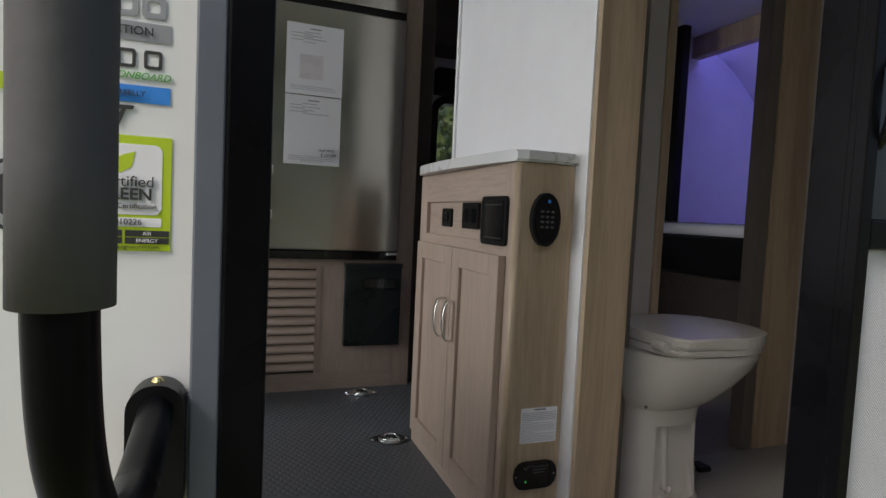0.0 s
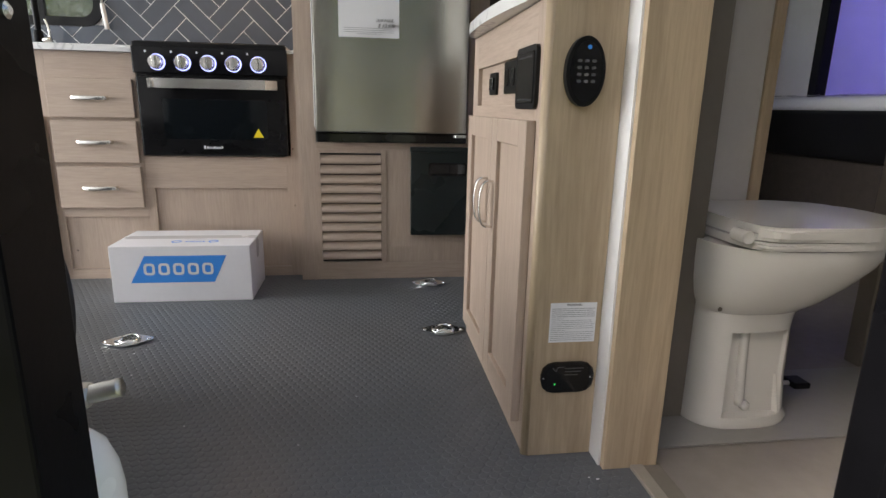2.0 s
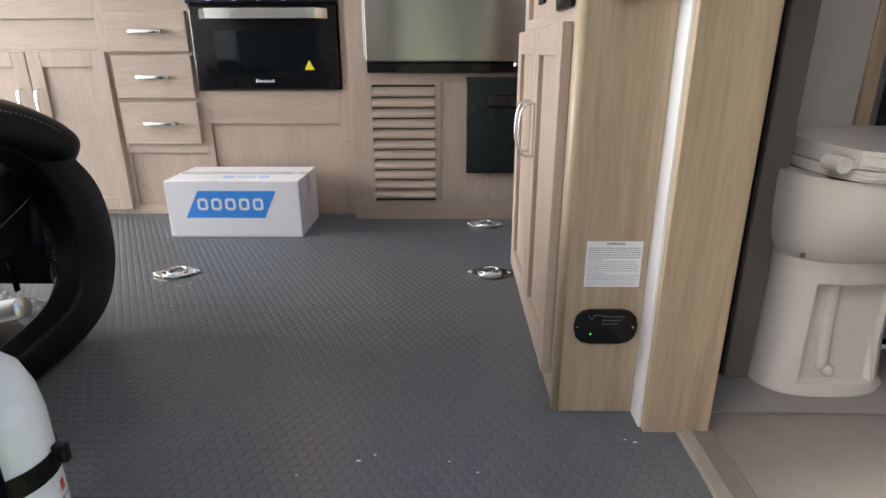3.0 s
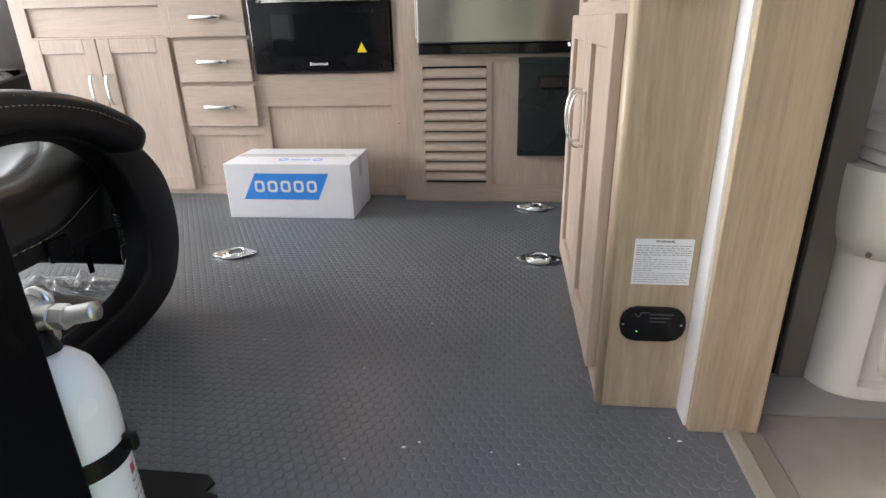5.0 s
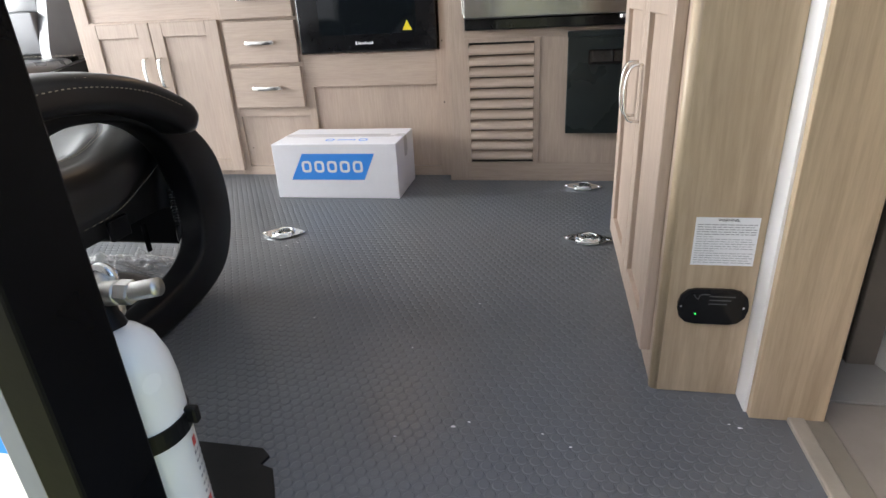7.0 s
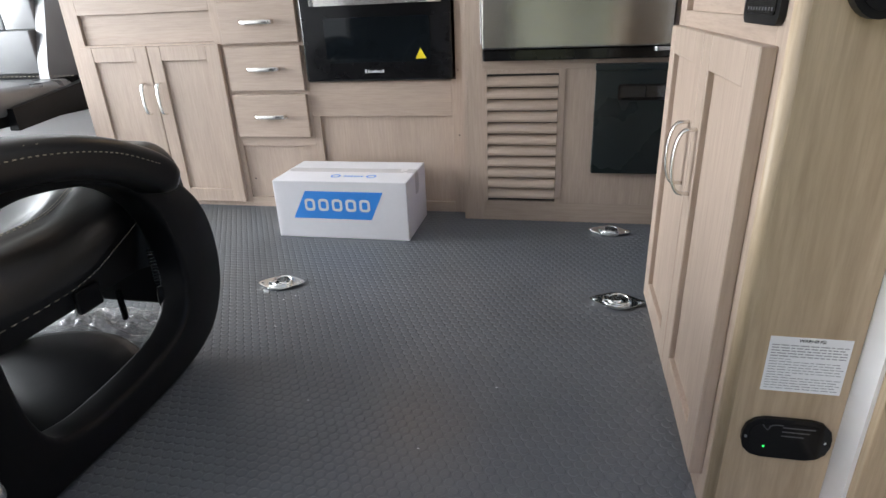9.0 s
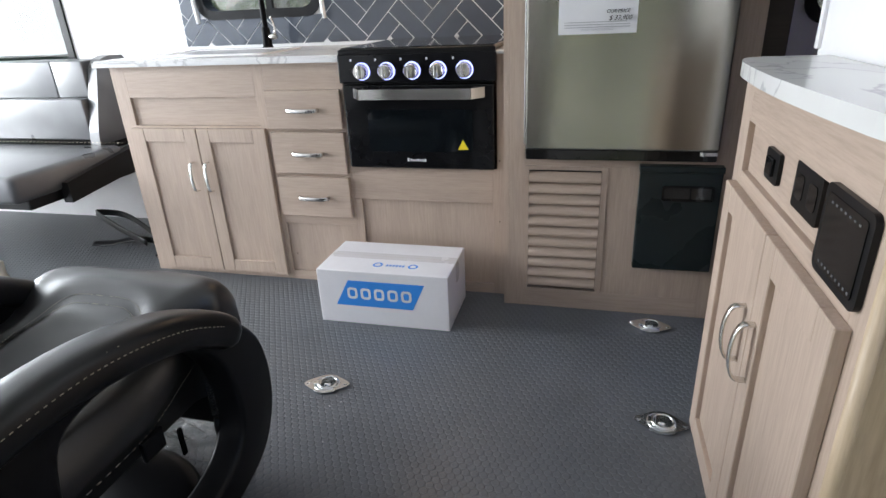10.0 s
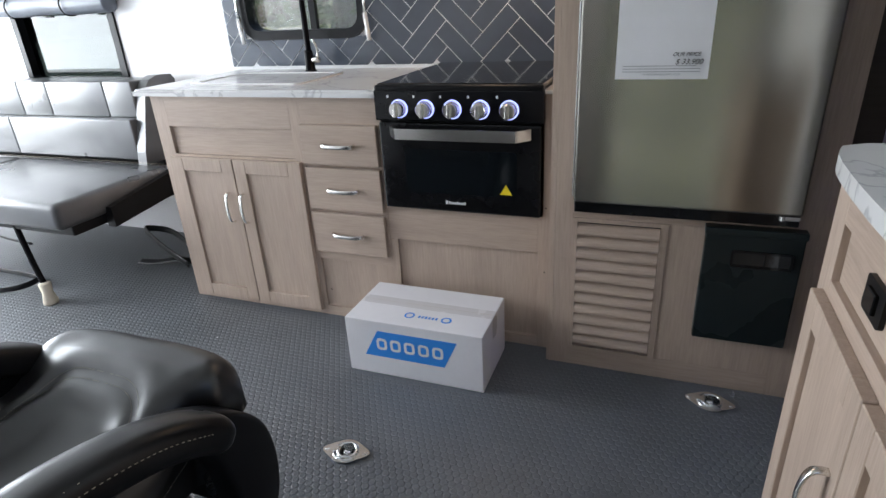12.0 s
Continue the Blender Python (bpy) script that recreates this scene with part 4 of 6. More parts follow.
part("face", prism(bmesh.new(), rounded(0.783, 0.876, 0.154, 0.204, 0.018, 4), ef, 0.006, 0.0072), "black_gloss", dt)
part("indicator", lathe(bmesh.new(), [(0.0015, 0), (0.0015, -0.0008)], (0.803, 1.3266, 0.166), "y", 8), "green_light", dt)
part("mark", tube([(0.797, 1.3265, 0.202), (0.804, 1.3265, 0.194), (0.808, 1.3265, 0.202), (0.822, 1.3265, 0.203)], 0.0007, 5, 4), "dim_print", dt)
for i in range(3):
    part("print_bar", boxes((0.822, 0.862 - i * 0.006, 1.3262, 1.3267, 0.199 - i * 0.007, 0.2005 - i * 0.007)), "dim_print", dt)
for x in (0.779, 0.877):
    part("screw", lathe(bmesh.new(), [(0.0022, 0), (0.0018, -0.001)], (x, 1.3278, 0.179), "y", 8), "chrome", dt)

# ---- backsplash ----
SPL = dict(u0=-1.49, u1=0.165, v0=0.918, v1=1.62)


def clip(poly, n, c):
    """The part of a polygon where n . p <= c."""
    out = []
    for (a, b) in zip(poly, poly[1:] + poly[:1]):
        da, db = n[0] * a[0] + n[1] * a[1] - c, n[0] * b[0] + n[1] * b[1] - c
        if da <= 0:
            out.append(a)
        if da * db < 0:
            k = da / (da - db)
            out.append((a[0] + k * (b[0] - a[0]), a[1] + k * (b[1] - a[1])))
    return out


def area(p):
    return 0.5 * abs(sum(a[0] * b[1] - b[0] * a[1] for a, b in zip(p, p[1:] + p[:1])))


wa, wb, wlo, whi = WINDOWS[1][1] - 0.02, WINDOWS[1][2] + 0.02, WINDOWS[1][3] - 0.02, WINDOWS[1][4] + 0.02
bm = boxes((SPL["u0"], wa, FAR - 0.004, FAR - 0.0005, SPL["v0"], SPL["v1"]), (wb, SPL["u1"], FAR - 0.004, FAR - 0.0005, SPL["v0"], SPL["v1"]), (wa, wb, FAR - 0.004, FAR - 0.0005, SPL["v0"], wlo), (wa, wb, FAR - 0.004, FAR - 0.0005, whi, SPL["v1"]))
splash = structure("backsplash", bm, "grout", "dark slate herringbone tile backsplash with pale joints")
TW, TL, GAP = 0.0718, 0.2154, 0.0042


def herringbone():
    """Tiles on the 45 degree herringbone grid, in wall coordinates."""
    for i in range(-16, 17):
        for j in range(-6, 7):
            ox, oz = i * TW + j * TL - 0.0, i * TW - j * TL
            for r in ((ox, oz, TL, TW), (ox, oz + TW, TW, TL)):
                x, y, w, h = r
                yield [(x + GAP / 2, y + GAP / 2), (x + w - GAP / 2, y + GAP / 2), (x + w - GAP / 2, y + h - GAP / 2), (x + GAP / 2, y + h - GAP / 2)]


c45 = math.cos(radians(45))
tilts = random.Random(17)
for tile in herringbone():
    tip = (tilts.gauss(0, 0.006), tilts.gauss(0, 0.006))
    t = [((x - y) * c45 - 0.239, (x + y) * c45 + 1.138) for x, y in tile]
    for n, c in (((-1, 0), -SPL["u0"]), ((1, 0), SPL["u1"]), ((0, -1), -SPL["v0"]), ((0, 1), SPL["v1"])):
        t = clip(t, n, c) if t else t
    if len(t) < 3 or area(t) < 2e-4:
        continue
    pieces, rest = [], t
    for n, c in (((1, 0), wa), ((-1, 0), -wb), ((0, 1), wlo), ((0, -1), -whi)):
        if len(rest) > 2:
            pieces.append(clip(rest, n, c))
            rest = clip(rest, (-n[0], -n[1]), -c)
    for p in pieces:
        if len(p) > 2 and area(p) > 2e-4:
            # each tile sits a little out of true
            cu, cv = sum(q[0] for q in p) / len(p), sum(q[1] for q in p) / len(p)
            bm = prism(bmesh.new(), p, facing_y(FAR - 0.004), 0.0, 0.0019)
            for v in bm.verts:
                if v.co.y < FAR - 0.005:
                    v.co.y += tip[0] * (v.co.x - cu) + tip[1] * (v.co.z - cv)
            part("tile", bm, "tile", splash)

# rods of the kitchen window's blind
for x in (-1.395, -0.745):
    r = thing("blind_rod", (x, FAR - 0.03, 1.03), "short chrome rod with a clear sleeve beside the window", "blind rod", "blind rods")
    part("rod", tube([(x, FAR - 0.022, 1.32), (x, FAR - 0.03, 1.12)], 0.007, 10, 3), "chrome", r, smooth=True)
    part("sleeve", tube([(x, FAR - 0.03, 1.13), (x + 0.012, FAR - 0.034, 1.02)], 0.010, 10, 3), "enamel", r, smooth=True)

# ---- carton ----
ct = thing("cardboard_box", (-0.22, 2.52, 0), "white closed cardboard box with a blue printed band on the floor", "box")
part("carton", boxes((-0.470, 0.012, 2.388, 2.655, 0.0, 0.208), bevel=0.003), "carton", ct)
part("flap_seam", boxes((-0.468, 0.010, 2.527, 2.5285, 0.2078, 0.2088)), "carton_in", ct)
part("tape", boxes((-0.468, 0.010, 2.503, 2.553, 0.2081, 0.2087)), "tape", ct)
part("tape_end", boxes((0.0121, 0.0127, 2.503, 2.553, 0.13, 0.207)), "tape", ct)
b = part("blue_band", prism(bmesh.new(), [(-0.405, 0.073), (-0.118, 0.073), (-0.072, 0.172), (-0.352, 0.172)], facing_y(2.388), 0.0, 0.0006), "blue", ct, "blue slanted printed band")
lift = facing_y(2.3872)
for i in range(5):
    u = -0.358 + i * 0.050
    part("band_shape", ring_prism(bmesh.new(), rounded(u, u + 0.038, 0.101, 0.145, 0.012, 3), rounded(u + 0.009, u + 0.029, 0.110, 0.136, 0.006, 3), lift, 0.0, 0.0004), "carton", b)
bm = bmesh.new()
for a in (-0.26, -0.13):
    ring_prism(bm, [(a + 0.018 * math.cos(t), 2.455 + 0.018 * math.sin(t)) for t in np.linspace(0, 6.283, 17)[:-1]], [(a + 0.012 * math.cos(t), 2.455 + 0.012 * math.sin(t)) for t in np.linspace(0, 6.283, 17)[:-1]], lambda u, v, d: Vector((u, v, d)), 0.2081, 0.2086)
for i in range(6):
    box(bm, -0.228 + i * 0.012, -0.221 + i * 0.012, 2.447, 2.461, 0.2081, 0.2086)
part("top_print", bm, "blue", ct)


# ---- tie-down rings in the floor ----
def floor_ring():
    t = thing("tie_down_ring", (0, 0, 0), "recessed zinc-plated tie-down ring in the rubber floor", "tie-down", "floor tie-downs")
    bm = bmesh.new()
    pts = [(0.046 * math.cos(a) + math.copysign(0.024 * abs(math.cos(a)) ** 7, math.cos(a)), 0.045 * math.sin(a)) for a in np.linspace(0, 2 * math.pi, 49)[:-1]]
    ins = [(0.036 * math.cos(a), 0.035 * math.sin(a)) for a in np.linspace(0, 2 * math.pi, 49)[:-1]]
    ring_prism(bm, pts, ins, lambda u, v, d: Vector((u, v, d)), 0.0, 0.003)
    part("plate", bm, "chrome", t)
    part("cup", lathe(bmesh.new(), [(0.036, 0.0028), (0.032, 0.0008), (0.012, 0.0006)], (0, 0, 0), seg=24, squash=0.9), "chrome", t, smooth=True)
    part("ring", tube([(0.004 + 0.027 * math.cos(a), 0.026 * math.sin(a), 0.006 + 0.002 * math.sin(a)) for a in np.linspace(0, 2 * math.pi, 13)[:-1]], 0.0042, 8, 4, closed=True), "chrome", t, smooth=True)
    part("clip", boxes((-0.036, -0.014, -0.012, 0.012, 0.003, 0.0085), bevel=0.002), "chrome", t)
    part("rim", tube([(0.036 * math.cos(a), 0.035 * math.sin(a), 0.003) for a in np.linspace(0, 2 * math.pi, 25)[:-1]], 0.002, 6, 2, closed=True), "chrome", t, smooth=True)
    for x in (-0.058, 0.058):
        part("screw", lathe(bmesh.new(), [(0.006, 0.003), (0.005, 0.005)], (x, 0, 0), seg=10), "chrome", t)
    return t


ring = floor_ring()
ring.matrix_basis = pose(-0.285, 2.022, 0.004, rz=8)
copy_thing(ring, pose(0.672, 2.030, 0.004, rz=-4))
copy_thing(ring, pose(0.682, 2.540, 0.004, rz=-6))

# ---- swivel armchair near the entry ----
def stitches(q, r=0.001):
    bm = bmesh.new()
    for k in range(0, len(q) - 1, 2):
        sweep(bm, [q[k], q[k].lerp(q[k + 1], 0.92)], r, sides=4)
    return bm


def armchair():
    cx = -0.60
    c = thing("armchair", (cx, 1.42, 0), "black leather swivel armchair with hooped arms and tan stitching", "chair")
    rim = [(1.02, 0.28), (1.03, 0.42), (1.11, 0.515), (1.25, 0.555), (1.40, 0.548), (1.55, 0.50), (1.66, 0.435), (1.735, 0.355), (1.762, 0.27), (1.760, 0.18), (1.735, 0.11), (1.685, 0.052), (1.60, 0.018), (1.48, 0.004), (1.30, 0.004), (1.12, 0.02), (1.04, 0.12)]
    hole = [(1.205, 0.30), (1.212, 0.40), (1.235, 0.468), (1.30, 0.492), (1.39, 0.488), (1.48, 0.467), (1.55, 0.424), (1.60, 0.355), (1.626, 0.27), (1.626, 0.19), (1.603, 0.135), (1.555, 0.102), (1.48, 0.086), (1.38, 0.078), (1.30, 0.080), (1.24, 0.105), (1.21, 0.18)]
    loop = lambda l: [(p.x, p.y) for p in spline([(a, b, 0) for a, b in l], 4, True)]
    crown = [(1.00, 0.44), (1.08, 0.506), (1.17, 0.528), (1.27, 0.537), (1.38, 0.533), (1.48, 0.512), (1.57, 0.479), (1.65, 0.431), (1.697, 0.385)]
    for s in (1, -1):
        xo = cx + s * (0.318 if s > 0 else 0.300)
        bm = ring_prism(bmesh.new(), loop(rim), loop(hole), lambda u, v, d: Vector((xo - s * d, u, v)), 0.004, 0.078)
        bmesh.ops.recalc_face_normals(bm, faces=bm.faces)
        bmesh.ops.bevel(bm, geom=[e for e in bm.edges if e.calc_face_angle(0) > 0.9], offset=0.012, segments=3, profile=0.5, affect="EDGES")
        a = part("arm_hoop", bm, "black", c, smooth=True)
        mx = xo - s * 0.047
        # the near pad overhangs its hoop, toes out and sits a little further back
        over, back, toe, rise = (0.036, 0.103, 0.115, 0.107) if s > 0 else (0.0, 0.0, 0.0, 0.0)
        pad = [(mx + over + toe * (y - 1.4), y - back, z + 0.024 + rise * (y - 1.4)) for y, z in crown]
        sp = spline(pad, 6)
        p = part("arm_pad", sweep(bmesh.new(), sp, lambda t: 0.037 * min(1, 0.55 + (1 - t) * 7, 0.3 + t * 9), lambda t: 0.050 * min(1, 0.80 + (1 - t) * 5), side=(1, 0, 0), sides=28, power=0.62), "leather", a, "padded black leather armrest", smooth=True)
        for dz, dx in ((0.026, 0.0432), (0.010, 0.0502)):
            tagged(part("stitching", stitches(spline([(x + s * dx, y, z + dz) for x, y, z in pad[1:8]], 18)), "thread", p), kind="stuff")
    # seat: one stuffed cushion, sunk in the middle, with a thick front roll wider than the arms are apart
    nu, nv = 56, 72
    ease = lambda a, b, v: (lambda t: t * t * (3 - 2 * t))(min(1, max(0, (v - a) / (b - a))))
    centre = lambda x, y: (abs((x - cx) / 0.165) ** 4 + abs((y - 1.25) / 0.388) ** 4) ** 0.25

    def top(x, y):
        z = 0.405 + 0.027 * ease(1.45, 1.60, y) + 0.060 * ease(1.57, 1.69, y)
        f = (centre(x, y) - 1) * 0.165
        z -= 0.022 * (1 - ease(-0.07, 0.0, f)) - 0.010 * math.sin(math.pi * ease(-0.05, 0.05, f))
        z -= 0.012 * math.exp(-(f / 0.009) ** 2)
        z += 0.006 * noise.noise(Vector((x * 7, y * 9, 1.0))) * ease(1.55, 1.65, y)
        return z

    bm, g = bmesh.new(), []
    for i in range(nu + 1):
        row = []
        for j in range(nv + 1):
            u, v = -1.28 + 2.56 * i / nu, 1.30 * j / nv
            uu, vv = max(-1, min(1, u)), min(1, v)
            y = 1.08 + 0.725 * vv
            w = (0.218 + 0.050 * ease(1.63, 1.735, y)) if uu > 0 else (0.246 + 0.010 * ease(1.63, 1.735, y))
            x = cx + w * uu
            y -= 0.05 * (uu * uu) ** 2 * ease(1.6, 1.78, y)
            z = top(x, y)
            for e, r in (((1 - abs(uu)) * w, 0.06 + (-0.03 if uu < 0 else 0.05) * (1 - ease(1.5, 1.65, y))), ((1 - vv) * 0.58, 0.06)):
                if e < r:
                    z -= r - math.sqrt(max(0, r * r - (r - e) ** 2))
            over = max(max(0, abs(u) - 1) / 0.28, max(0, v - 1) / 0.30)
            z -= over * (z - 0.225)
            x -= (x - cx) * over * (0.10 + 0.20 * ease(1.63, 1.735, y))
            y -= 0.05 * over * ease(1.6, 1.78, y)
            row.append(bm.verts.new((x, y, z)))
        g.append(row)
    for i in range(nu):
        for j in range(nv):
            bm.faces.new((g[i][j], g[i + 1][j], g[i + 1][j + 1], g[i][j + 1]))
    seat = part("seat_cushion", bm, "seat_leather", c, "stuffed leather seat with a broad front roll", smooth=True)
    for k in (1.022, 0.978):
        q = []
        for i in range(241):
            a = math.pi * i / 240
            ca, sa = math.cos(a), math.sin(a)
            x = cx + 0.165 * k * math.copysign(abs(ca) ** 0.5, ca)
            y = 1.25 + 0.388 * k * abs(sa) ** 0.5
            q.append(Vector((x, y, top(x, y) + 0.0008)))
        tagged(part("stitching", stitches(q, 0.0007), "thread", seat), kind="stuff")
    for s in (1, -1):
        tagged(part("stitching", stitches(spline([(cx + s * 0.219, 1.22, 0.275), (cx + s * 0.219, 1.45, 0.275), (cx + s * 0.220, 1.58, 0.315), (cx + s * 0.226, 1.64, 0.345)], 24)), "thread", seat), kind="stuff")
    part("front_apron", boxes((cx - 0.245, cx + 0.245, 1.690, 1.735, 0.10, 0.40), bevel=0.015, seg=3), "black", c, smooth=True)
    part("backrest", boxes((cx - 0.27, cx + 0.27, 0.93, 1.07, 0.30, 1.02), bevel=0.055, seg=4), "leather", c, smooth=True)
    # recline latch, spring and cable beside the seat
    xs = cx + 0.222
    part("latch", boxes((xs - 0.016, xs - 0.004, 1.44, 1.50, 0.215, 0.265), bevel=0.004), "black", c)
    part("latch", boxes((xs - 0.012, xs - 0.004, 1.535, 1.548, 0.15, 0.22), bevel=0.003), "black_metal", c)
    sp = [Vector((xs + 0.022 + 0.0075 * math.cos(k * 0.9), 1.625 + 0.0075 * math.sin(k * 0.9), 0.282 - k * 0.0011)) for k in range(78)]
    part("spring", sweep(bmesh.new(), sp, 0.0015, sides=5), "chrome_dark", c, "shiny black coil spring")
    part("knob", lathe(bmesh.new(), [(0.006, 0), (0.010, 0.006), (0.010, 0.03), (0.006, 0.05)], (xs + 0.022, 1.625, 0.138), seg=12), "black", c, smooth=True)
    part("cable", tube([(xs + 0.022, 1.625, 0.145), (xs + 0.024, 1.63, 0.10), (xs + 0.02, 1.60, 0.06), (xs + 0.02, 1.52, 0.022), (xs + 0.025, 1.42, 0.012), (xs + 0.03, 1.30, 0.03)], 0.003, 6), "rubber_cable", c, smooth=True)
    part("base_plate", lathe(bmesh.new(), [(0.262, 0.0), (0.268, 0.014), (0.258, 0.030), (0.235, 0.037), (0.08, 0.045)], (cx, 1.40, 0.001), seg=48), "black", c, smooth=True)
    part("post", lathe(bmesh.new(), [(0.045, 0.03), (0.04, 0.29)], (cx, 1.36, 0), seg=20), "black_metal", c, smooth=True)
    return c


armchair()

# crumpled clear bag between the chair base and the hoop
bm, n = bmesh.new(), 28
g = [[bm.verts.new((-0.82 + 0.40 * i / n, 1.66 + 0.15 * j / n, 0.008 + 0.034 * max(0, noise.noise(Vector((i * 0.36, j * 0.42, 2.0))) + 0.25) * math.sin(math.pi * i / n) * math.sin(math.pi * j / n) * 2)) for j in range(n + 1)] for i in range(n + 1)]
for i in range(n):
    for j in range(n):
        bm.faces.new((g[i][j], g[i + 1][j], g[i + 1][j + 1], g[i][j + 1]))
tagged(part("plastic_bag", bm, "film", smooth=True), "crumpled clear plastic bag under the armchair", "bag")

# ---- fire extinguisher by the door ----
fx = thing("fire_extinguisher", (0.128, 0.852, 0.04), "white fire extinguisher strapped beside the entry door", "fire extinguisher")
EX, EY, EZ = 0.143, 0.842, -0.006
part("cylinder", lathe(bmesh.new(), [(0.034, 0.04), (0.0435, 0.048), (0.044, 0.06), (0.044, 0.335), (0.041, 0.36), (0.033, 0.384), (0.021, 0.398), (0.014, 0.401)], (EX, EY, EZ), seg=36), "enamel", fx, smooth=True)
VX, VY = EX - 0.029, EY + 0.014
vv = part("valve", lathe(bmesh.new(), [(0.014, 0.388), (0.026, 0.397), (0.027, 0.406), (0.021, 0.409), (0.019, 0.416), (0.019, 0.434), (0.013, 0.442)], (VX, VY, 0), seg=28), "alu", fx, "cast aluminium valve head", smooth=True)
part("outlet", tube([(VX + 0.008, VY, 0.424), (VX + 0.026, VY + 0.001, 0.426), (VX + 0.034, VY + 0.001, 0.427)], 0.0125, 16, 4), "alu", vv, smooth=True)
part("nut", lathe(bmesh.new(), [(0.012, 0.0), (0.0125, 0.002), (0.0125, 0.013), (0.0115, 0.015)], (VX + 0.034, VY + 0.001, 0.4275), "x", 6), "alu", vv)
part("nozzle", tube([(VX + 0.048, VY + 0.001, 0.4285), (VX + 0.06, VY + 0.001, 0.431), (VX + 0.077, VY + 0.002, 0.4345)], 0.0092, 18, 4), "alu", vv, smooth=True)
part("gauge", lathe(bmesh.new(), [(0.004, 0.0), (0.016, 0.001), (0.017, 0.006), (0.015, 0.010), (0.013, 0.008)], (VX + 0.004, VY + 0.012, 0.433), "y", 24), "chrome", vv, smooth=True)
lev = prism(bmesh.new(), [(VX + 0.020, 0.424), (VX + 0.024, 0.436), (VX + 0.014, 0.446), (VX - 0.03, 0.455), (VX - 0.085, 0.458), (VX - 0.088, 0.450), (VX - 0.04, 0.442), (VX - 0.012, 0.432), (VX + 0.006, 0.422)], lambda u, v, d: Vector((u, d, v)), VY - 0.030, VY - 0.016)
part("lever", lev, "black", vv, "black squeeze lever")
part("pin", lathe(bmesh.new(), [(0.0035, 0), (0.0035, 0.002), (0.002, 0.003)], (VX + 0.014, VY - 0.031, 0.432), "y", 10), "chrome", vv)
part("carry_handle", tube([(VX - 0.010, VY - 0.004, 0.412), (VX - 0.03, VY - 0.006, 0.420), (VX - 0.075, VY - 0.006, 0.416)], 0.006, 8, 4), "black", vv, smooth=True)
part("strap", ring_prism(bmesh.new(), [(EX + 0.046 * math.cos(a), EY + 0.046 * math.sin(a)) for a in np.linspace(0, 2 * math.pi, 37)[:-1]], [(EX + 0.0443 * math.cos(a), EY + 0.0443 * math.sin(a)) for a in np.linspace(0, 2 * math.pi, 37)[:-1]], lambda u, v, d: Vector((u, v, d)), 0.269, 0.291), "black", fx, "black rubber strap")
part("buckle", boxes((EX + 0.042, EX + 0.056, EY + 0.008, EY + 0.018, 0.276, 0.296), bevel=0.003), "black", fx)
part("bracket", boxes((EX - 0.022, EX + 0.006, NEAR_IN + 0.007, EY - 0.030, 0.02, 0.31), bevel=0.003), "black", fx)
part("neck", tube([(EX - 0.006, EY + 0.004, 0.386), (EX - 0.016, EY + 0.008, 0.400), (VX + 0.002, VY, 0.412)], 0.017, 16, 4), "black", fx, "black neck under the valve", smooth=True)
part("foot_ring", lathe(bmesh.new(), [(0.040, 0.0005), (0.040, 0.06)], (EX, EY, 0), seg=28), "black", fx, smooth=True)
bm = bmesh.new()
for i in range(14):
    for j in range(4):
        a0 = 0.15 + 0.14 * j
        pts = [(EX + 0.0444 * math.cos(a), EY + 0.0444 * math.sin(a)) for a in (a0, a0 + 0.1)]
        z = 0.235 - i * 0.011
        vs = [bm.verts.new((*p, zz)) for p, zz in ((pts[0], z), (pts[1], z), (pts[1], z + 0.004), (pts[0], z + 0.004))]
        bm.faces.new(vs)
tagged(part("instructions", bm, "ink", fx), kind="stuff")
bm = bmesh.new()
for z in (0.245, 0.16, 0.10):
    pts = [(EX + 0.0447 * math.cos(a), EY + 0.0447 * math.sin(a)) for a in (0.18, 0.36)]
    bm.faces.new([bm.verts.new((*p, zz)) for p, zz in ((pts[0], z), (pts[1], z), (pts[1], z + 0.012), (pts[0], z + 0.012))])
tagged(part("red_print", bm, "red", fx), kind="stuff")
# black corner plate on the floor behind it
tagged(part("floor_plate", prism(bmesh.new(), [(-0.12, 0.80), (0.178, 0.80), (0.178, 0.98), (0.137, 1.055), (0.112, 1.062), (0.118, 1.082), (0.10, 1.096), (-0.12, 1.10)], lambda u, v, d: Vector((u, v, d)), 0.0005, 0.006), "black"), "black metal corner plate lying on the floor", "plate")

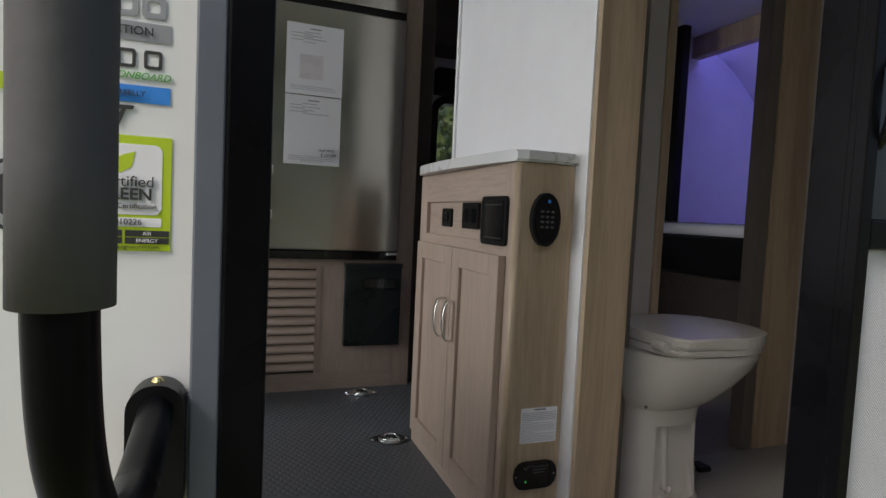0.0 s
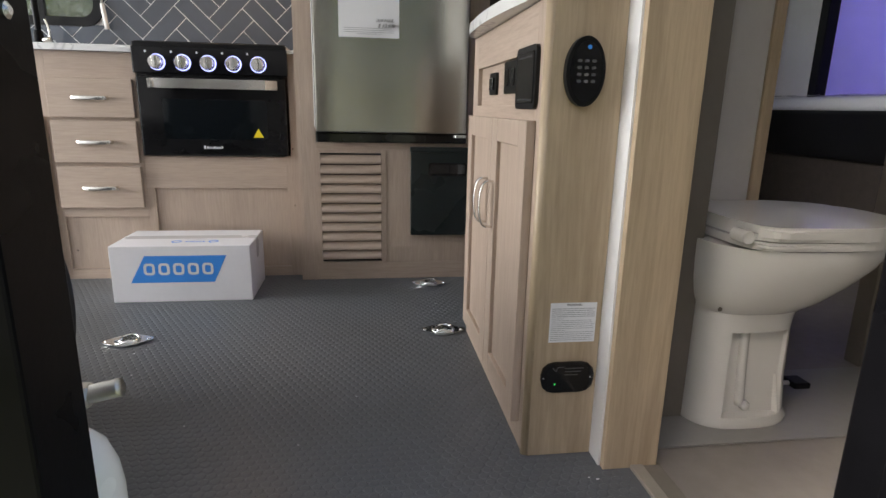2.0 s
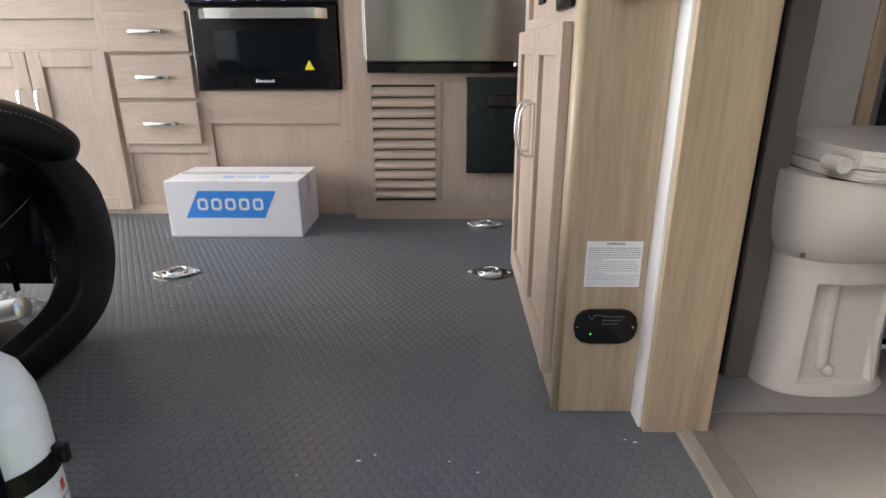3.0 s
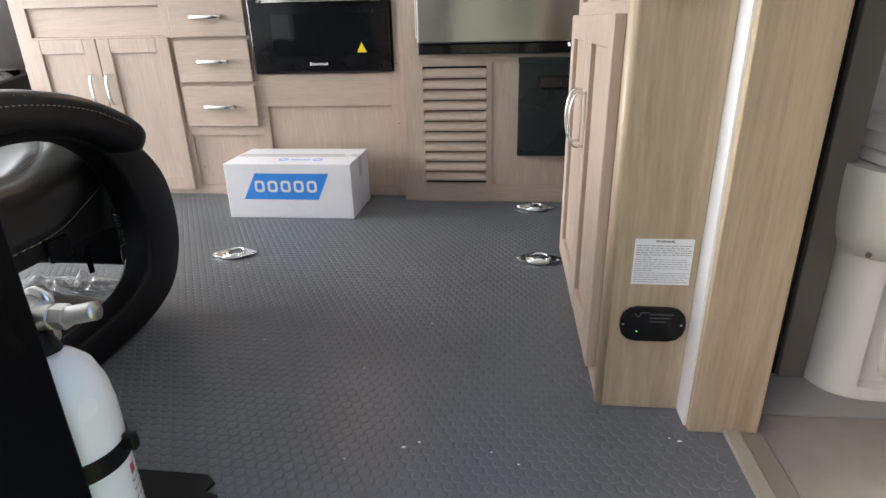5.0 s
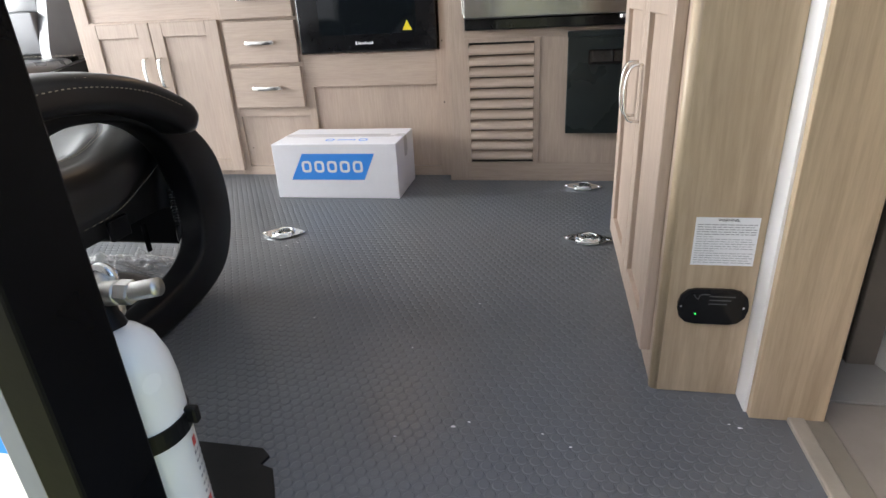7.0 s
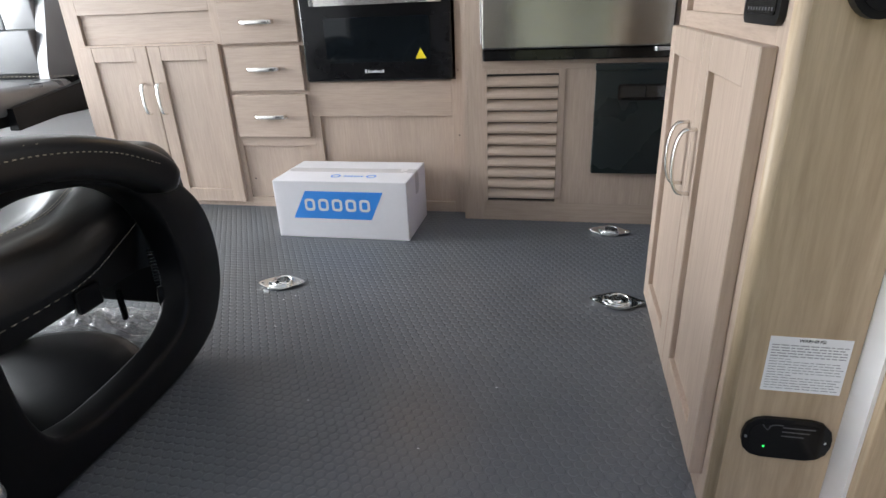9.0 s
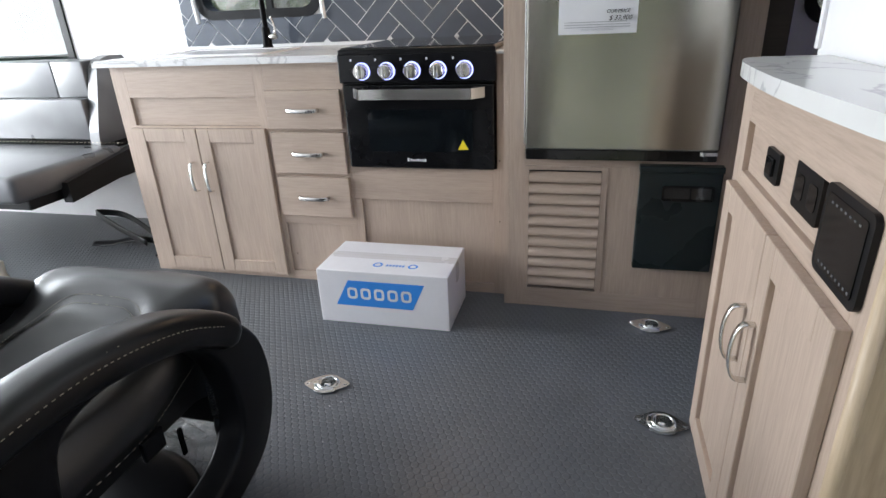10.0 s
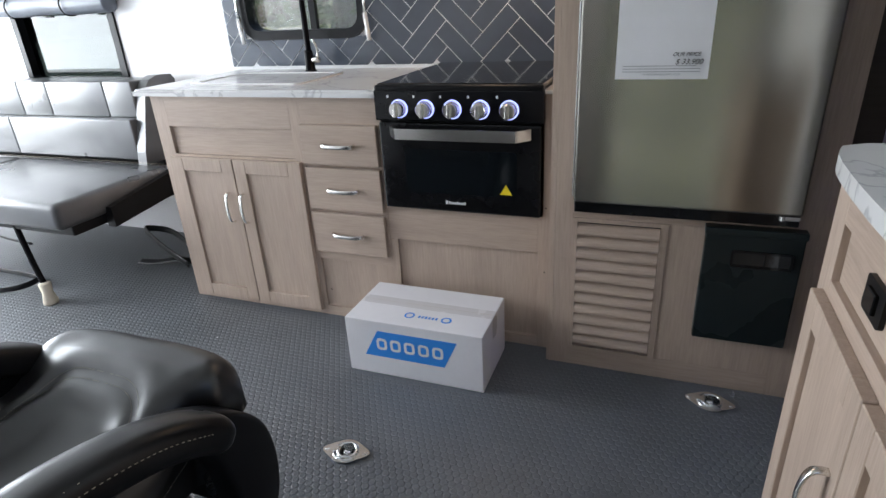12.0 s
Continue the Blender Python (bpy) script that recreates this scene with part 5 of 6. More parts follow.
# ---- bench sofa under the rear window ----
def bench_sofa():
    s = thing("sofa", (-2.7, 2.85, 0), "dark grey leather fold-down bench sofa against the side wall", "sofa")
    for a, b in ((-3.62, -2.755), (-2.755, -1.745)):
        part("seat_cushion", boxes((a + 0.001, b - 0.001, 2.40, 3.0, 0.385, 0.50), bevel=0.028, seg=4), "leather_grey", s, smooth=True)
    for z0, z1, cols in ((0.52, 0.714, (-3.62, -2.755, -1.905)), (0.714, 0.885, (-3.62, -3.30, -2.695, -2.484, -2.088, -1.905))):
        for u, w in zip(cols, cols[1:]):
            bm = box(bmesh.new(), u + 0.0006, w - 0.0006, 2.985 + (z0 - 0.5) * 0.28, 3.14 + (z0 - 0.5) * 0.3, z0, z1, 0.007, 4)
            part("back_cushion", bm, "leather_grey", s, smooth=True)
    part("back_board", boxes((-3.62, -1.91, 3.14, 3.22, 0.45, 0.86), bevel=0.01), "black", s)
    part("end_cheek", prism(bmesh.new(), [(2.975, 0.50), (3.24, 0.50), (3.27, 0.87), (3.25, 0.895), (3.16, 0.90), (3.11, 0.885), (3.075, 0.85), (2.985, 0.56)], lambda u, v, d: Vector((d, u, v)), -1.904, -1.85), "leather_grey", s)
    part("seat_tray", boxes((-3.60, -1.76, 2.46, 3.25, 0.345, 0.392), bevel=0.006), "black", s)
    part("side_arm", prism(bmesh.new(), [(2.62, 0.33), (3.26, 0.40), (3.26, 0.52), (2.62, 0.42)], lambda u, v, d: Vector((d, u, v)), -1.76, -1.715), "black", s)
    lg = part("leg", tube([(-2.13, 2.47, 0.36), (-2.08, 2.455, 0.19), (-2.04, 2.445, 0.09)], 0.013, 10, 3), "black_metal", s, "folding black steel leg", smooth=True)
    part("foot", lathe(bmesh.new(), [(0.030, 0.0), (0.032, 0.01), (0.022, 0.055), (0.026, 0.10), (0.020, 0.105)], (-2.035, 2.443, 0.0), seg=16), "cream", lg, "cream plastic foot", smooth=True)
    part("cross_strap", tube([(-2.12, 2.50, 0.26), (-2.5, 2.6, 0.22), (-3.0, 2.7, 0.26)], 0.006, 6, 4), "black", s, smooth=True)
    lg2 = part("leg", tube([(-3.35, 2.47, 0.36), (-3.30, 2.455, 0.19), (-3.26, 2.445, 0.09)], 0.013, 10, 3), "black_metal", s, smooth=True)
    part("foot", lathe(bmesh.new(), [(0.030, 0.0), (0.032, 0.01), (0.022, 0.055), (0.026, 0.10), (0.020, 0.105)], (-3.255, 2.443, 0.0), seg=16), "cream", lg2, smooth=True)
    st = bmesh.new()
    for z, y in ((0.512, 2.98),):
        q = [Vector((-3.6 + i * 0.012, y - 0.004, z)) for i in range(158)]
        for k in range(0, len(q) - 1, 2):
            sweep(st, [q[k], q[k + 1]], 0.0012, sides=4)
    part("stitching", st, "thread", s)
    return s


bench_sofa()
# loose straps on the floor
sb = thing("strap", (-1.78, 2.93, 0), "loose black webbing strap lying on the floor", "strap", "loose straps")
part("webbing", sweep(bmesh.new(), spline([(-1.62, 2.86, 0.05), (-1.80, 2.92, 0.08), (-2.02, 3.02, 0.11), (-2.12, 3.10, 0.10), (-2.0, 3.14, 0.08), (-1.80, 3.06, 0.05), (-1.62, 2.94, 0.03)], 6), 0.003, 0.018, side=(0.2, 0, 1), sides=8, power=0.6), "black", sb, smooth=True)
part("webbing", sweep(bmesh.new(), spline([(-1.99, 2.90, 0.008), (-1.86, 2.90, 0.02), (-1.72, 2.90, 0.05), (-1.58, 2.88, 0.05), (-1.50, 2.84, 0.03), (-1.50, 2.78, 0.012)], 6), 0.003, 0.018, side=(0, 1, 0.4), sides=8, power=0.6), "black", sb, smooth=True)
sb2 = thing("strap", (-2.4, 2.5, 0), "loose black webbing strap lying on the floor", "strap", "loose straps")
part("webbing", sweep(bmesh.new(), spline([(-2.75, 2.52, 0.01), (-2.5, 2.43, 0.012), (-2.30, 2.46, 0.03), (-2.26, 2.54, 0.035), (-2.36, 2.60, 0.02), (-2.7, 2.62, 0.01)], 6), 0.003, 0.014, side=(0, 0, 1), sides=8, power=0.6), "black", sb2, smooth=True)

# rolled shade over the rear window
sh = thing("roman_shade", (-2.62, 3.26, 1.2), "rolled dark grey window shade with two straps", "window shade")
part("roll", sweep(bmesh.new(), spline([(-2.97, 3.245, 1.245), (-2.75, 3.24, 1.238), (-2.55, 3.243, 1.243), (-2.35, 3.24, 1.236), (-2.12, 3.245, 1.24)], 6), 0.042, 0.05, side=(0, 0, 1), sides=14), "slate", sh, smooth=True)
part("fabric", boxes((-2.97, -2.12, 3.262, 3.283, 1.24, 1.66), bevel=0.006), "slate", sh)
for x in (-2.80, -2.40):
    part("strap", tube([(x, 3.275, 1.33), (x, 3.22, 1.29), (x, 3.188, 1.24), (x, 3.21, 1.19), (x, 3.27, 1.185)], 0.004, 8, 4, side=(1, 0, 0)), "black", sh)

# lattice brackets over the smaller windows
for a, b, z in ((1.20, 1.77, 1.45), (2.28, 2.64, 1.47)):
    vl = thing("window_valance", ((a + b) / 2, FAR - 0.05, z), "black window valance with lattice ends", "valance")
    part("board", boxes((a, b, FAR - 0.08, FAR - 0.002, z, z + 0.14), bevel=0.004), "black", vl)
    for k in range(4):
        part("lattice", tube([(b + 0.002, FAR - 0.075 + k * 0.016, z + 0.01), (b + 0.002, FAR - 0.03 + k * 0.008, z + 0.13)], 0.004, 6, 2), "black_metal", vl)

# ---- hall beside the refrigerator ----
tagged(part("closet_door", boxes((0.915, 0.985, 2.66, 2.695, 0, 1.96), bevel=0.003), "dark_wood"), "dark wooden closet door beside the refrigerator", "door")
tagged(part("hall_cabinet", boxes((1.10, 2.1, 3.05, FAR - 0.003, 1.66, CEIL - 0.003), bevel=0.003), "dark_wood"), "dark wooden overhead cabinet in the hall", "cabinet")

# ---- bathroom: toilet ----
def toilet():
    t = thing("toilet", (1.33, 1.57, 0), "bone-white china toilet with a closed lid", "toilet")
    cy = 1.478
    bm, rings, seg = bmesh.new(), [], 112
    # height, back, front, half width, and whether the side recess is cut in at this height
    rows = [(0.003, 1.168, 1.432, 0.097, 0), (0.012, 1.166, 1.434, 0.099, 0), (0.028, 1.172, 1.424, 0.094, 0), (0.0285, 1.172, 1.424, 0.094, 1), (0.12, 1.174, 1.412, 0.092, 1), (0.2355, 1.174, 1.408, 0.092, 1), (0.236, 1.174, 1.408, 0.092, 0),
            (0.268, 1.172, 1.412, 0.094, 0), (0.280, 1.172, 1.416, 0.097, 0), (0.286, 1.168, 1.43, 0.106, 0), (0.31, 1.158, 1.465, 0.128, 0), (0.35, 1.152, 1.515, 0.152, 0), (0.39, 1.150, 1.56, 0.168, 0), (0.425, 1.149, 1.585, 0.174, 0), (0.438, 1.150, 1.582, 0.172, 0)]
    for z, xa, xb, w, cut in rows:
        ring = []
        for j in range(seg):
            a = 2 * math.pi * j / seg
            cx, hx = (xa + xb) / 2, (xb - xa) / 2
            ca, sa = math.cos(a), math.sin(a)
            pw = 0.62 if ca < 0 else 0.9
            x, y = cx + hx * math.copysign(abs(ca) ** pw, ca), cy + w * math.copysign(abs(sa) ** 0.8, sa)
            if cut and sa < 0 and 1.232 < x < 1.371:
                y = max(y, cy - 0.066)
            ring.append(bm.verts.new((x, y, z)))
        rings.append(ring)
    for a, b in zip(rings, rings[1:]):
        for j in range(seg):
            bm.faces.new((a[j], a[(j + 1) % seg], b[(j + 1) % seg], b[j]))
    bm.faces.new(rings[0][::-1])
    bm.faces.new(rings[-1])
    part("bowl", bm, "china", t, smooth=True).data.set_sharp_from_angle(angle=radians(38))

    def oval(z0, z1, x0, x1, w, r):
        pts = []
        for j in range(44):
            a = 2 * math.pi * j / 44
            ca, sa = math.cos(a), math.sin(a)
            pts.append(((x0 + x1) / 2 + (x1 - x0) / 2 * math.copysign(abs(ca) ** (0.16 if ca < 0 else 0.95), ca), cy + w * math.copysign(abs(sa) ** 0.8, sa)))
        m = prism(bmesh.new(), pts, lambda u, v, d: Vector((u, v, d)), z0, z1)
        bmesh.ops.bevel(m, geom=[ed for ed in m.edges if abs(ed.verts[0].co.z - ed.verts[1].co.z) < 1e-5], offset=r, segments=3, affect="EDGES")
        return m
    part("seat", oval(0.441, 0.458, 1.185, 1.59, 0.178, 0.006), "china", t, smooth=False)
    part("lid", oval(0.4595, 0.489, 1.196, 1.595, 0.181, 0.008), "china", t, smooth=False)
    for y in (cy - 0.138, cy + 0.138):
        part("hinge", lathe(bmesh.new(), [(0.004, -0.020), (0.0125, -0.022), (0.0140, -0.020), (0.0140, 0.020), (0.0125, 0.022)], (1.176, y, 0.468), "y", 24), "china", t)
        part("hinge_arm", boxes((1.176, 1.205, y - 0.010, y + 0.010, 0.460, 0.474), bevel=0.002), "china", t)
    # recessed side panel with a bolt cap, and a pedal
    part("drain_rib", tube([(1.282, cy - 0.068, 0.050), (1.275, cy - 0.067, 0.14), (1.270, cy - 0.067, 0.236)], 0.011, 12, 4), "china", t, smooth=True)
    part("bolt_cap", lathe(bmesh.new(), [(0.012, 0), (0.012, -0.006), (0.008, -0.012)], (1.291, cy - 0.072, 0.050), "y", 16), "china", t, smooth=True)
    part("side_screw", lathe(bmesh.new(), [(0.005, 0), (0.005, -0.002)], (1.186, cy - 0.088, 0.293), "y", 10), "trim_brown", t)
    part("pedal", boxes((1.50, 1.545, cy + 0.02, cy + 0.07, 0.028, 0.044), bevel=0.004), "black", t)
    part("pedal_arm", tube([(1.42, cy + 0.045, 0.036), (1.505, cy + 0.045, 0.036)], 0.006, 10, 3), "china", t, smooth=True)
    return t


toilet()

# ---- bedroom seen through the doorway ----
bd = thing("bed", (3.3, 2.45, 0), "bed with a white plastic-wrapped mattress on a dark base", "bed")
part("base", boxes((2.62, 4.2, 1.86, 3.285, 0, 0.50), bevel=0.01), "dark_wood", bd)
part("mattress_side", boxes((2.60, 4.2, 1.85, 3.285, 0.503, 0.735), bevel=0.03, seg=3), "black", bd, "black mattress border", smooth=True)
part("mattress", boxes((2.60, 4.2, 1.85, 3.285, 0.725, 0.792), bevel=0.025, seg=3), "mattress", bd, "white quilted mattress top", smooth=True)
bm, n = bmesh.new(), 26
g = [[bm.verts.new((2.585 + 0.5 * i / n, 1.86 + 1.42 * j / n, 0.797 + 0.012 * noise.noise(Vector((i * 0.5, j * 0.8, 0))) + 0.006 * noise.noise(Vector((i * 1.3, j * 2.1, 4))))) for j in range(n + 1)] for i in range(n + 1)]
for i in range(n):
    for j in range(n):
        bm.faces.new((g[i][j], g[i + 1][j], g[i + 1][j + 1], g[i][j + 1]))
part("plastic_wrap", bm, "film", bd, "crinkled clear wrapping film")
# added board: keeps the violet lamp's light off the far wall
structure("wall_violet_blocker", boxes((2.66, 2.71, 3.042, FAR - 0.003, 0.775, CEIL)), "wall", "short pale board added to block the violet light beside the bed")
tagged(part("wardrobe_panel", boxes((2.655, 2.714, 2.985, 3.04, 0.775, 1.98), bevel=0.004), "black"), "tall black panel beside the bed", "panel")
tagged(part("head_shelf", boxes((3.80, 4.12, 1.9, FAR - 0.005, 0.80, 0.92), bevel=0.004), "oak_y"), "low oak shelf at the head of the bed", "shelf")
bm = bmesh.new()
prof = [(3.10, 1.99), (3.28, 1.93), (3.52, 1.76), (3.74, 1.50), (3.92, 1.18), (4.03, 0.86), (4.10, 0.50)]
rows = [[bm.verts.new((p.x, y, p.y)) for p in spline([Vector((*q, 0)) for q in prof], 4)] for y in (1.80, FAR - 0.002)]
for i in range(len(rows[0]) - 1):
    bm.faces.new((rows[0][i], rows[0][i + 1], rows[1][i + 1], rows[1][i]))
structure("wall_nose", bm, "wall", "curved white front cap over the bed", smooth=True)
structure("trim_beam", boxes((3.02, 3.09, 1.80, FAR - 0.002, 1.90, CEIL - 0.002), bevel=0.003), "panel", "oak-look cross beam above the bed")
vs = tagged(part("led_strip", boxes((3.094, 3.102, 1.9, 3.25, 1.925, 1.940)), "violet_light"), "glowing violet LED strip behind the beam", "strip light")
lamp("violet_lamp", "AREA", look((3.13, 2.55, 1.93), (4.2, 2.6, 1.55)), 3.2, (0.22, 0.2, 1.0), size=0.1, size_y=1.3)

# ---- entry door folded back against the outer wall ----
ed = thing("entry_door", (1.25, 0.66, -0.02), "dark grey entry door with an insect screen, folded back outside", "door")
DX0, DX1 = 0.913, 1.60
df = facing_y(0.716)
part("door_slab", boxes((DX0 + 0.004, DX1, 0.7225, 0.7335, -0.02, 1.90), bevel=0.002), "black_metal", ed)
bm = bmesh.new()
for a, b, c, d in ((DX0, DX0 + 0.022, -0.02, 1.90), (DX1 - 0.03, DX1, -0.02, 1.90), (DX0 + 0.022, DX1 - 0.03, 0.752, 0.79), (DX0 + 0.022, DX1 - 0.03, -0.02, 0.03), (DX0 + 0.022, DX1 - 0.03, 1.86, 1.90)):
    slab(bm, df, a, b, c, d, -0.006, 0.012, 0.002)
part("screen_frame", bm, "black_metal", ed, "black screen door frame")
part("upper_panel", slab(bmesh.new(), df, DX0 + 0.022, DX1 - 0.03, 0.79, 1.86, -0.004, 0.004), "door_grey", ed, "dark grey upper panel")
part("screen", slab(bmesh.new(), df, DX0 + 0.022, DX1 - 0.03, 0.03, 0.752, -0.004, 0.002), "screen", ed, "pale insect screen panel")
for x, z0, z1 in ((0.944, 0.885, 1.0),):
    part("pull", tube([(x, 0.712, z0), (x - 0.006, 0.698, z0 + 0.02), (x - 0.008, 0.692, (z0 + z1) / 2), (x - 0.004, 0.698, z1 - 0.02), (x, 0.712, z1)], 0.006, 10, 5), "black_gloss", ed, "curved black pull", smooth=True)
part("latch_cover", tube([(1.134, 0.711, 0.808), (1.138, 0.703, 0.836), (1.155, 0.700, 0.870), (1.195, 0.703, 0.914)], 0.0052, 10, 5), "black_gloss", ed, smooth=True)
part("vent", prism(bmesh.new(), [(1.168, 0.80), (1.30, 0.80), (1.30, 0.905), (1.225, 0.89), (1.192, 0.865), (1.173, 0.83)], df, 0.004, 0.0065), "screen", ed, "small pale mesh vent")

# ---- outside: grab bar and stickers ----
gb = thing("grab_bar", (0.105, 0.69, 0.6), "black swing-out grab bar with a foam grip", "grab bar")
GX, GY = 0.096, 0.46
part("tube", tube([(0.102, NEAR_OUT - 0.015, 0.601), (0.103, 0.65, 0.591), (0.103, 0.58, 0.588), (0.100, 0.515, 0.606), (GX + 0.001, GY + 0.016, 0.650), (GX, GY, 0.71), (GX, GY, 0.80), (GX, GY, 1.25), (GX, GY, 1.32)], 0.0135, 18), "black_metal", gb, smooth=True)
part("foam_grip", tube([(GX, GY, 0.727), (GX, GY, 0.95), (GX, GY, 1.28)], 0.0185, 24, 3), "foam", gb, "grey-black foam grip", smooth=True)
bk = part("bracket", prism(bmesh.new(), rounded(0.080, 0.124, 0.50, 0.621, 0.021, 8), facing_y(NEAR_OUT), 0.0005, 0.03), "black", gb, smooth=False)
part("screw", lathe(bmesh.new(), [(0.005, 0), (0.003, 0.003)], (0.102, NEAR_OUT - 0.016, 0.621), "z", 12), "brass", bk, "brass screw cap")
part("catch", boxes((0.126, 0.146, NEAR_OUT - 0.014, NEAR_OUT - 0.0005, 0.59, 0.622), bevel=0.003), "black", gb)

WY = NEAR_OUT - 0.0006
wf = facing_y(WY + 0.0002)


def at_wall(u, v, k=1):
    return (u, WY - 0.0006 * k, v)


st = thing("certification_sticker", (0.07, WY, 0.725), "lime-framed green certification sticker on the outer wall", "sticker")
part("backing", slab(bmesh.new(), wf, 0.036, 0.108, 0.728, 0.823, 0, 0.0005, 0), "lime", st)
part("white_field", prism(bmesh.new(), rounded(0.045, 0.101, 0.758, 0.816, 0.006), wf, 0.0005, 0.0009), "paper", st)
part("leaf", prism(bmesh.new(), [(0.062, 0.795), (0.070, 0.792), (0.078, 0.797), (0.081, 0.810), (0.072, 0.807), (0.064, 0.802)], wf, 0.0009, 0.0012), "lime", st)
words("Certified", 0.0125, at_wall(0.073, 0.785, 3), FACE_Y, "ink_dark", st)
words("GREEN", 0.0135, at_wall(0.073, 0.7745, 3), FACE_Y, "ink_dark", st, bold=0.0003)
words("by TRA Certification", 0.0058, at_wall(0.073, 0.765, 3), FACE_Y, "ink_dark", st)
part("number_field", prism(bmesh.new(), rounded(0.045, 0.101, 0.748, 0.7555, 0.001, 2), wf, 0.0005, 0.0009), "paper", st)
words("00010226", 0.0068, at_wall(0.073, 0.7518, 3), FACE_Y, "ink_dark", st)
for u, v, w in ((0.0555, 0.7425, "MATERIALS"), (0.0905, 0.7425, "AIR"), (0.0555, 0.7365, "WATER"), (0.0905, 0.7365, "ENERGY")):
    part("bar", slab(bmesh.new(), wf, u - 0.0165, u + 0.0165, v - 0.0026, v + 0.0026, 0.0005, 0.0009, 0), "ink_dark", st)
    words(w, 0.0044, at_wall(u, v, 3), FACE_Y, "paper", st)
words("www.certifiedgreenrvs.com", 0.0048, at_wall(0.073, 0.7312, 3), FACE_Y, "ink_dark", st)
dc = thing("model_decal", (0.05, WY, 0.845), "printed model decals on the white outer wall", "decal")
words("21LT", 0.021, at_wall(0.052, 0.8385), FACE_Y, "ink_dark", dc, shear=0.35, bold=0.0006)
part("rainbow_band", slab(bmesh.new(), wf, 0.0, 0.106, 0.850, 0.864, 0, 0.0005, 0), "blue", dc)
part("rainbow_band", slab(bmesh.new(), wf, -0.03, 0.035, 0.8505, 0.8635, 0, 0.0008, 0), "lime", dc)
words("& ENCLOSED UNDERBELLY", 0.0062, at_wall(0.05, 0.857, 3), FACE_Y, "ink_dark", dc)
for i in range(5):
    part("brand_shape", ring_prism(bmesh.new(), rounded(0.008 + i * 0.0195, 0.0215 + i * 0.0195, 0.878, 0.893, 0.002, 2), rounded(0.0105 + i * 0.0195, 0.019 + i * 0.0195, 0.8805, 0.8905, 0.001, 2), wf, 0, 0.0006), "ink_dark", dc)
words("ONBOARD", 0.008, at_wall(0.086, 0.8715), FACE_Y, "green", dc, shear=0.3)
words("CONSTRUCTION", 0.0095, at_wall(0.056, 0.9075, 2), FACE_Y, "ink_dark", dc)
part("silver_band", slab(bmesh.new(), wf, 0.0, 0.106, 0.900, 0.915, 0, 0.0004, 0), "silver_print", dc)
for i in range(5):
    part("brand_shape", ring_prism(bmesh.new(), rounded(0.002 + i * 0.0205, 0.020 + i * 0.0205, 0.919, 0.937, 0.003, 2), rounded(0.0065 + i * 0.0205, 0.0155 + i * 0.0205, 0.9235, 0.9325, 0.002, 2), wf, 0, 0.0006), "silver_print", dc)
sl = thing("round_seal", (0.0, WY, 0.77), "round black and white seal on the outer wall", "sticker")
part("disc", lathe(bmesh.new(), [(0.030, 0), (0.030, -0.0005)], (0.002, WY, 0.770), "y", 32), "ink_dark", sl)
part("rim", ring_prism(bmesh.new(), [(0.002 + 0.027 * math.cos(a), 0.77 + 0.027 * math.sin(a)) for a in np.linspace(0, 6.2832, 33)[:-1]], [(0.002 + 0.020 * math.cos(a), 0.77 + 0.020 * math.sin(a)) for a in np.linspace(0, 6.2832, 33)[:-1]], wf, 0.0005, 0.0009), "silver_print", sl)
tagged(part("side_stripe", slab(bmesh.new(), wf, -4.0, 0.118, 0.335, 0.375, 0, 0.0005, 0), "blue"), "blue stripe decal along the outer wall", "decal")


# ---- yard: trees and a parked white trailer beyond the windows ----
def tree(x, y, h, seed):
    rnd = random.Random(seed)
    t = thing("tree", (x, y, -0.75), "leafy green tree at the edge of the yard", "tree", "yard trees")
    bm = bmesh.new()
    sweep(bm, spline([(x, y, -0.75), (x + rnd.uniform(-.2, .2), y, h * 0.35), (x + rnd.uniform(-.4, .4), y + rnd.uniform(-.3, .3), h * 0.8)], 5), lambda s: 0.24 * (1 - 0.75 * s), sides=8)
    for k in range(6):
        a, z = rnd.uniform(0, 6.28), h * rnd.uniform(0.3, 0.65)
        sweep(bm, spline([(x, y, z), (x + math.cos(a) * 0.9, y + math.sin(a) * 0.9, z + 0.7), (x + math.cos(a) * 1.8, y + math.sin(a) * 1.8, z + 1.1)], 4), lambda s: 0.09 * (1 - 0.8 * s), sides=6)
    part("trunk", bm, "bark", t, smooth=True)
    vs, fs = [], []
    lobes = [(x + rnd.gauss(0, 1.3), y + rnd.gauss(0, 1.3), h * rnd.uniform(0.35, 1.0), rnd.uniform(0.7, 1.5)) for _ in range(16)]
    for lx, ly, lz, r in lobes:
        for _ in range(330):
            d = Vector((rnd.gauss(0, 1), rnd.gauss(0, 1), rnd.gauss(0, 1))).normalized() * r * rnd.uniform(0.6, 1.05)
            p = Vector((lx, ly, lz)) + d
            u = Vector((rnd.gauss(0, 1), rnd.gauss(0, 1), rnd.gauss(0, 1))).normalized() * 0.11
            w = d.orthogonal().normalized() * 0.08
            k = len(vs)
            vs += [p - u, p + w, p + u, p - w]
            fs.append((k, k + 1, k + 2, k + 3))
    me = bpy.data.meshes.new("crown")
    me.from_pydata(vs, [], fs)
    me.materials.append(M["leaf"])
    ob = new("crown", me)
    ob.parent, ob.matrix_parent_inverse = t, t.matrix_basis.inverted()


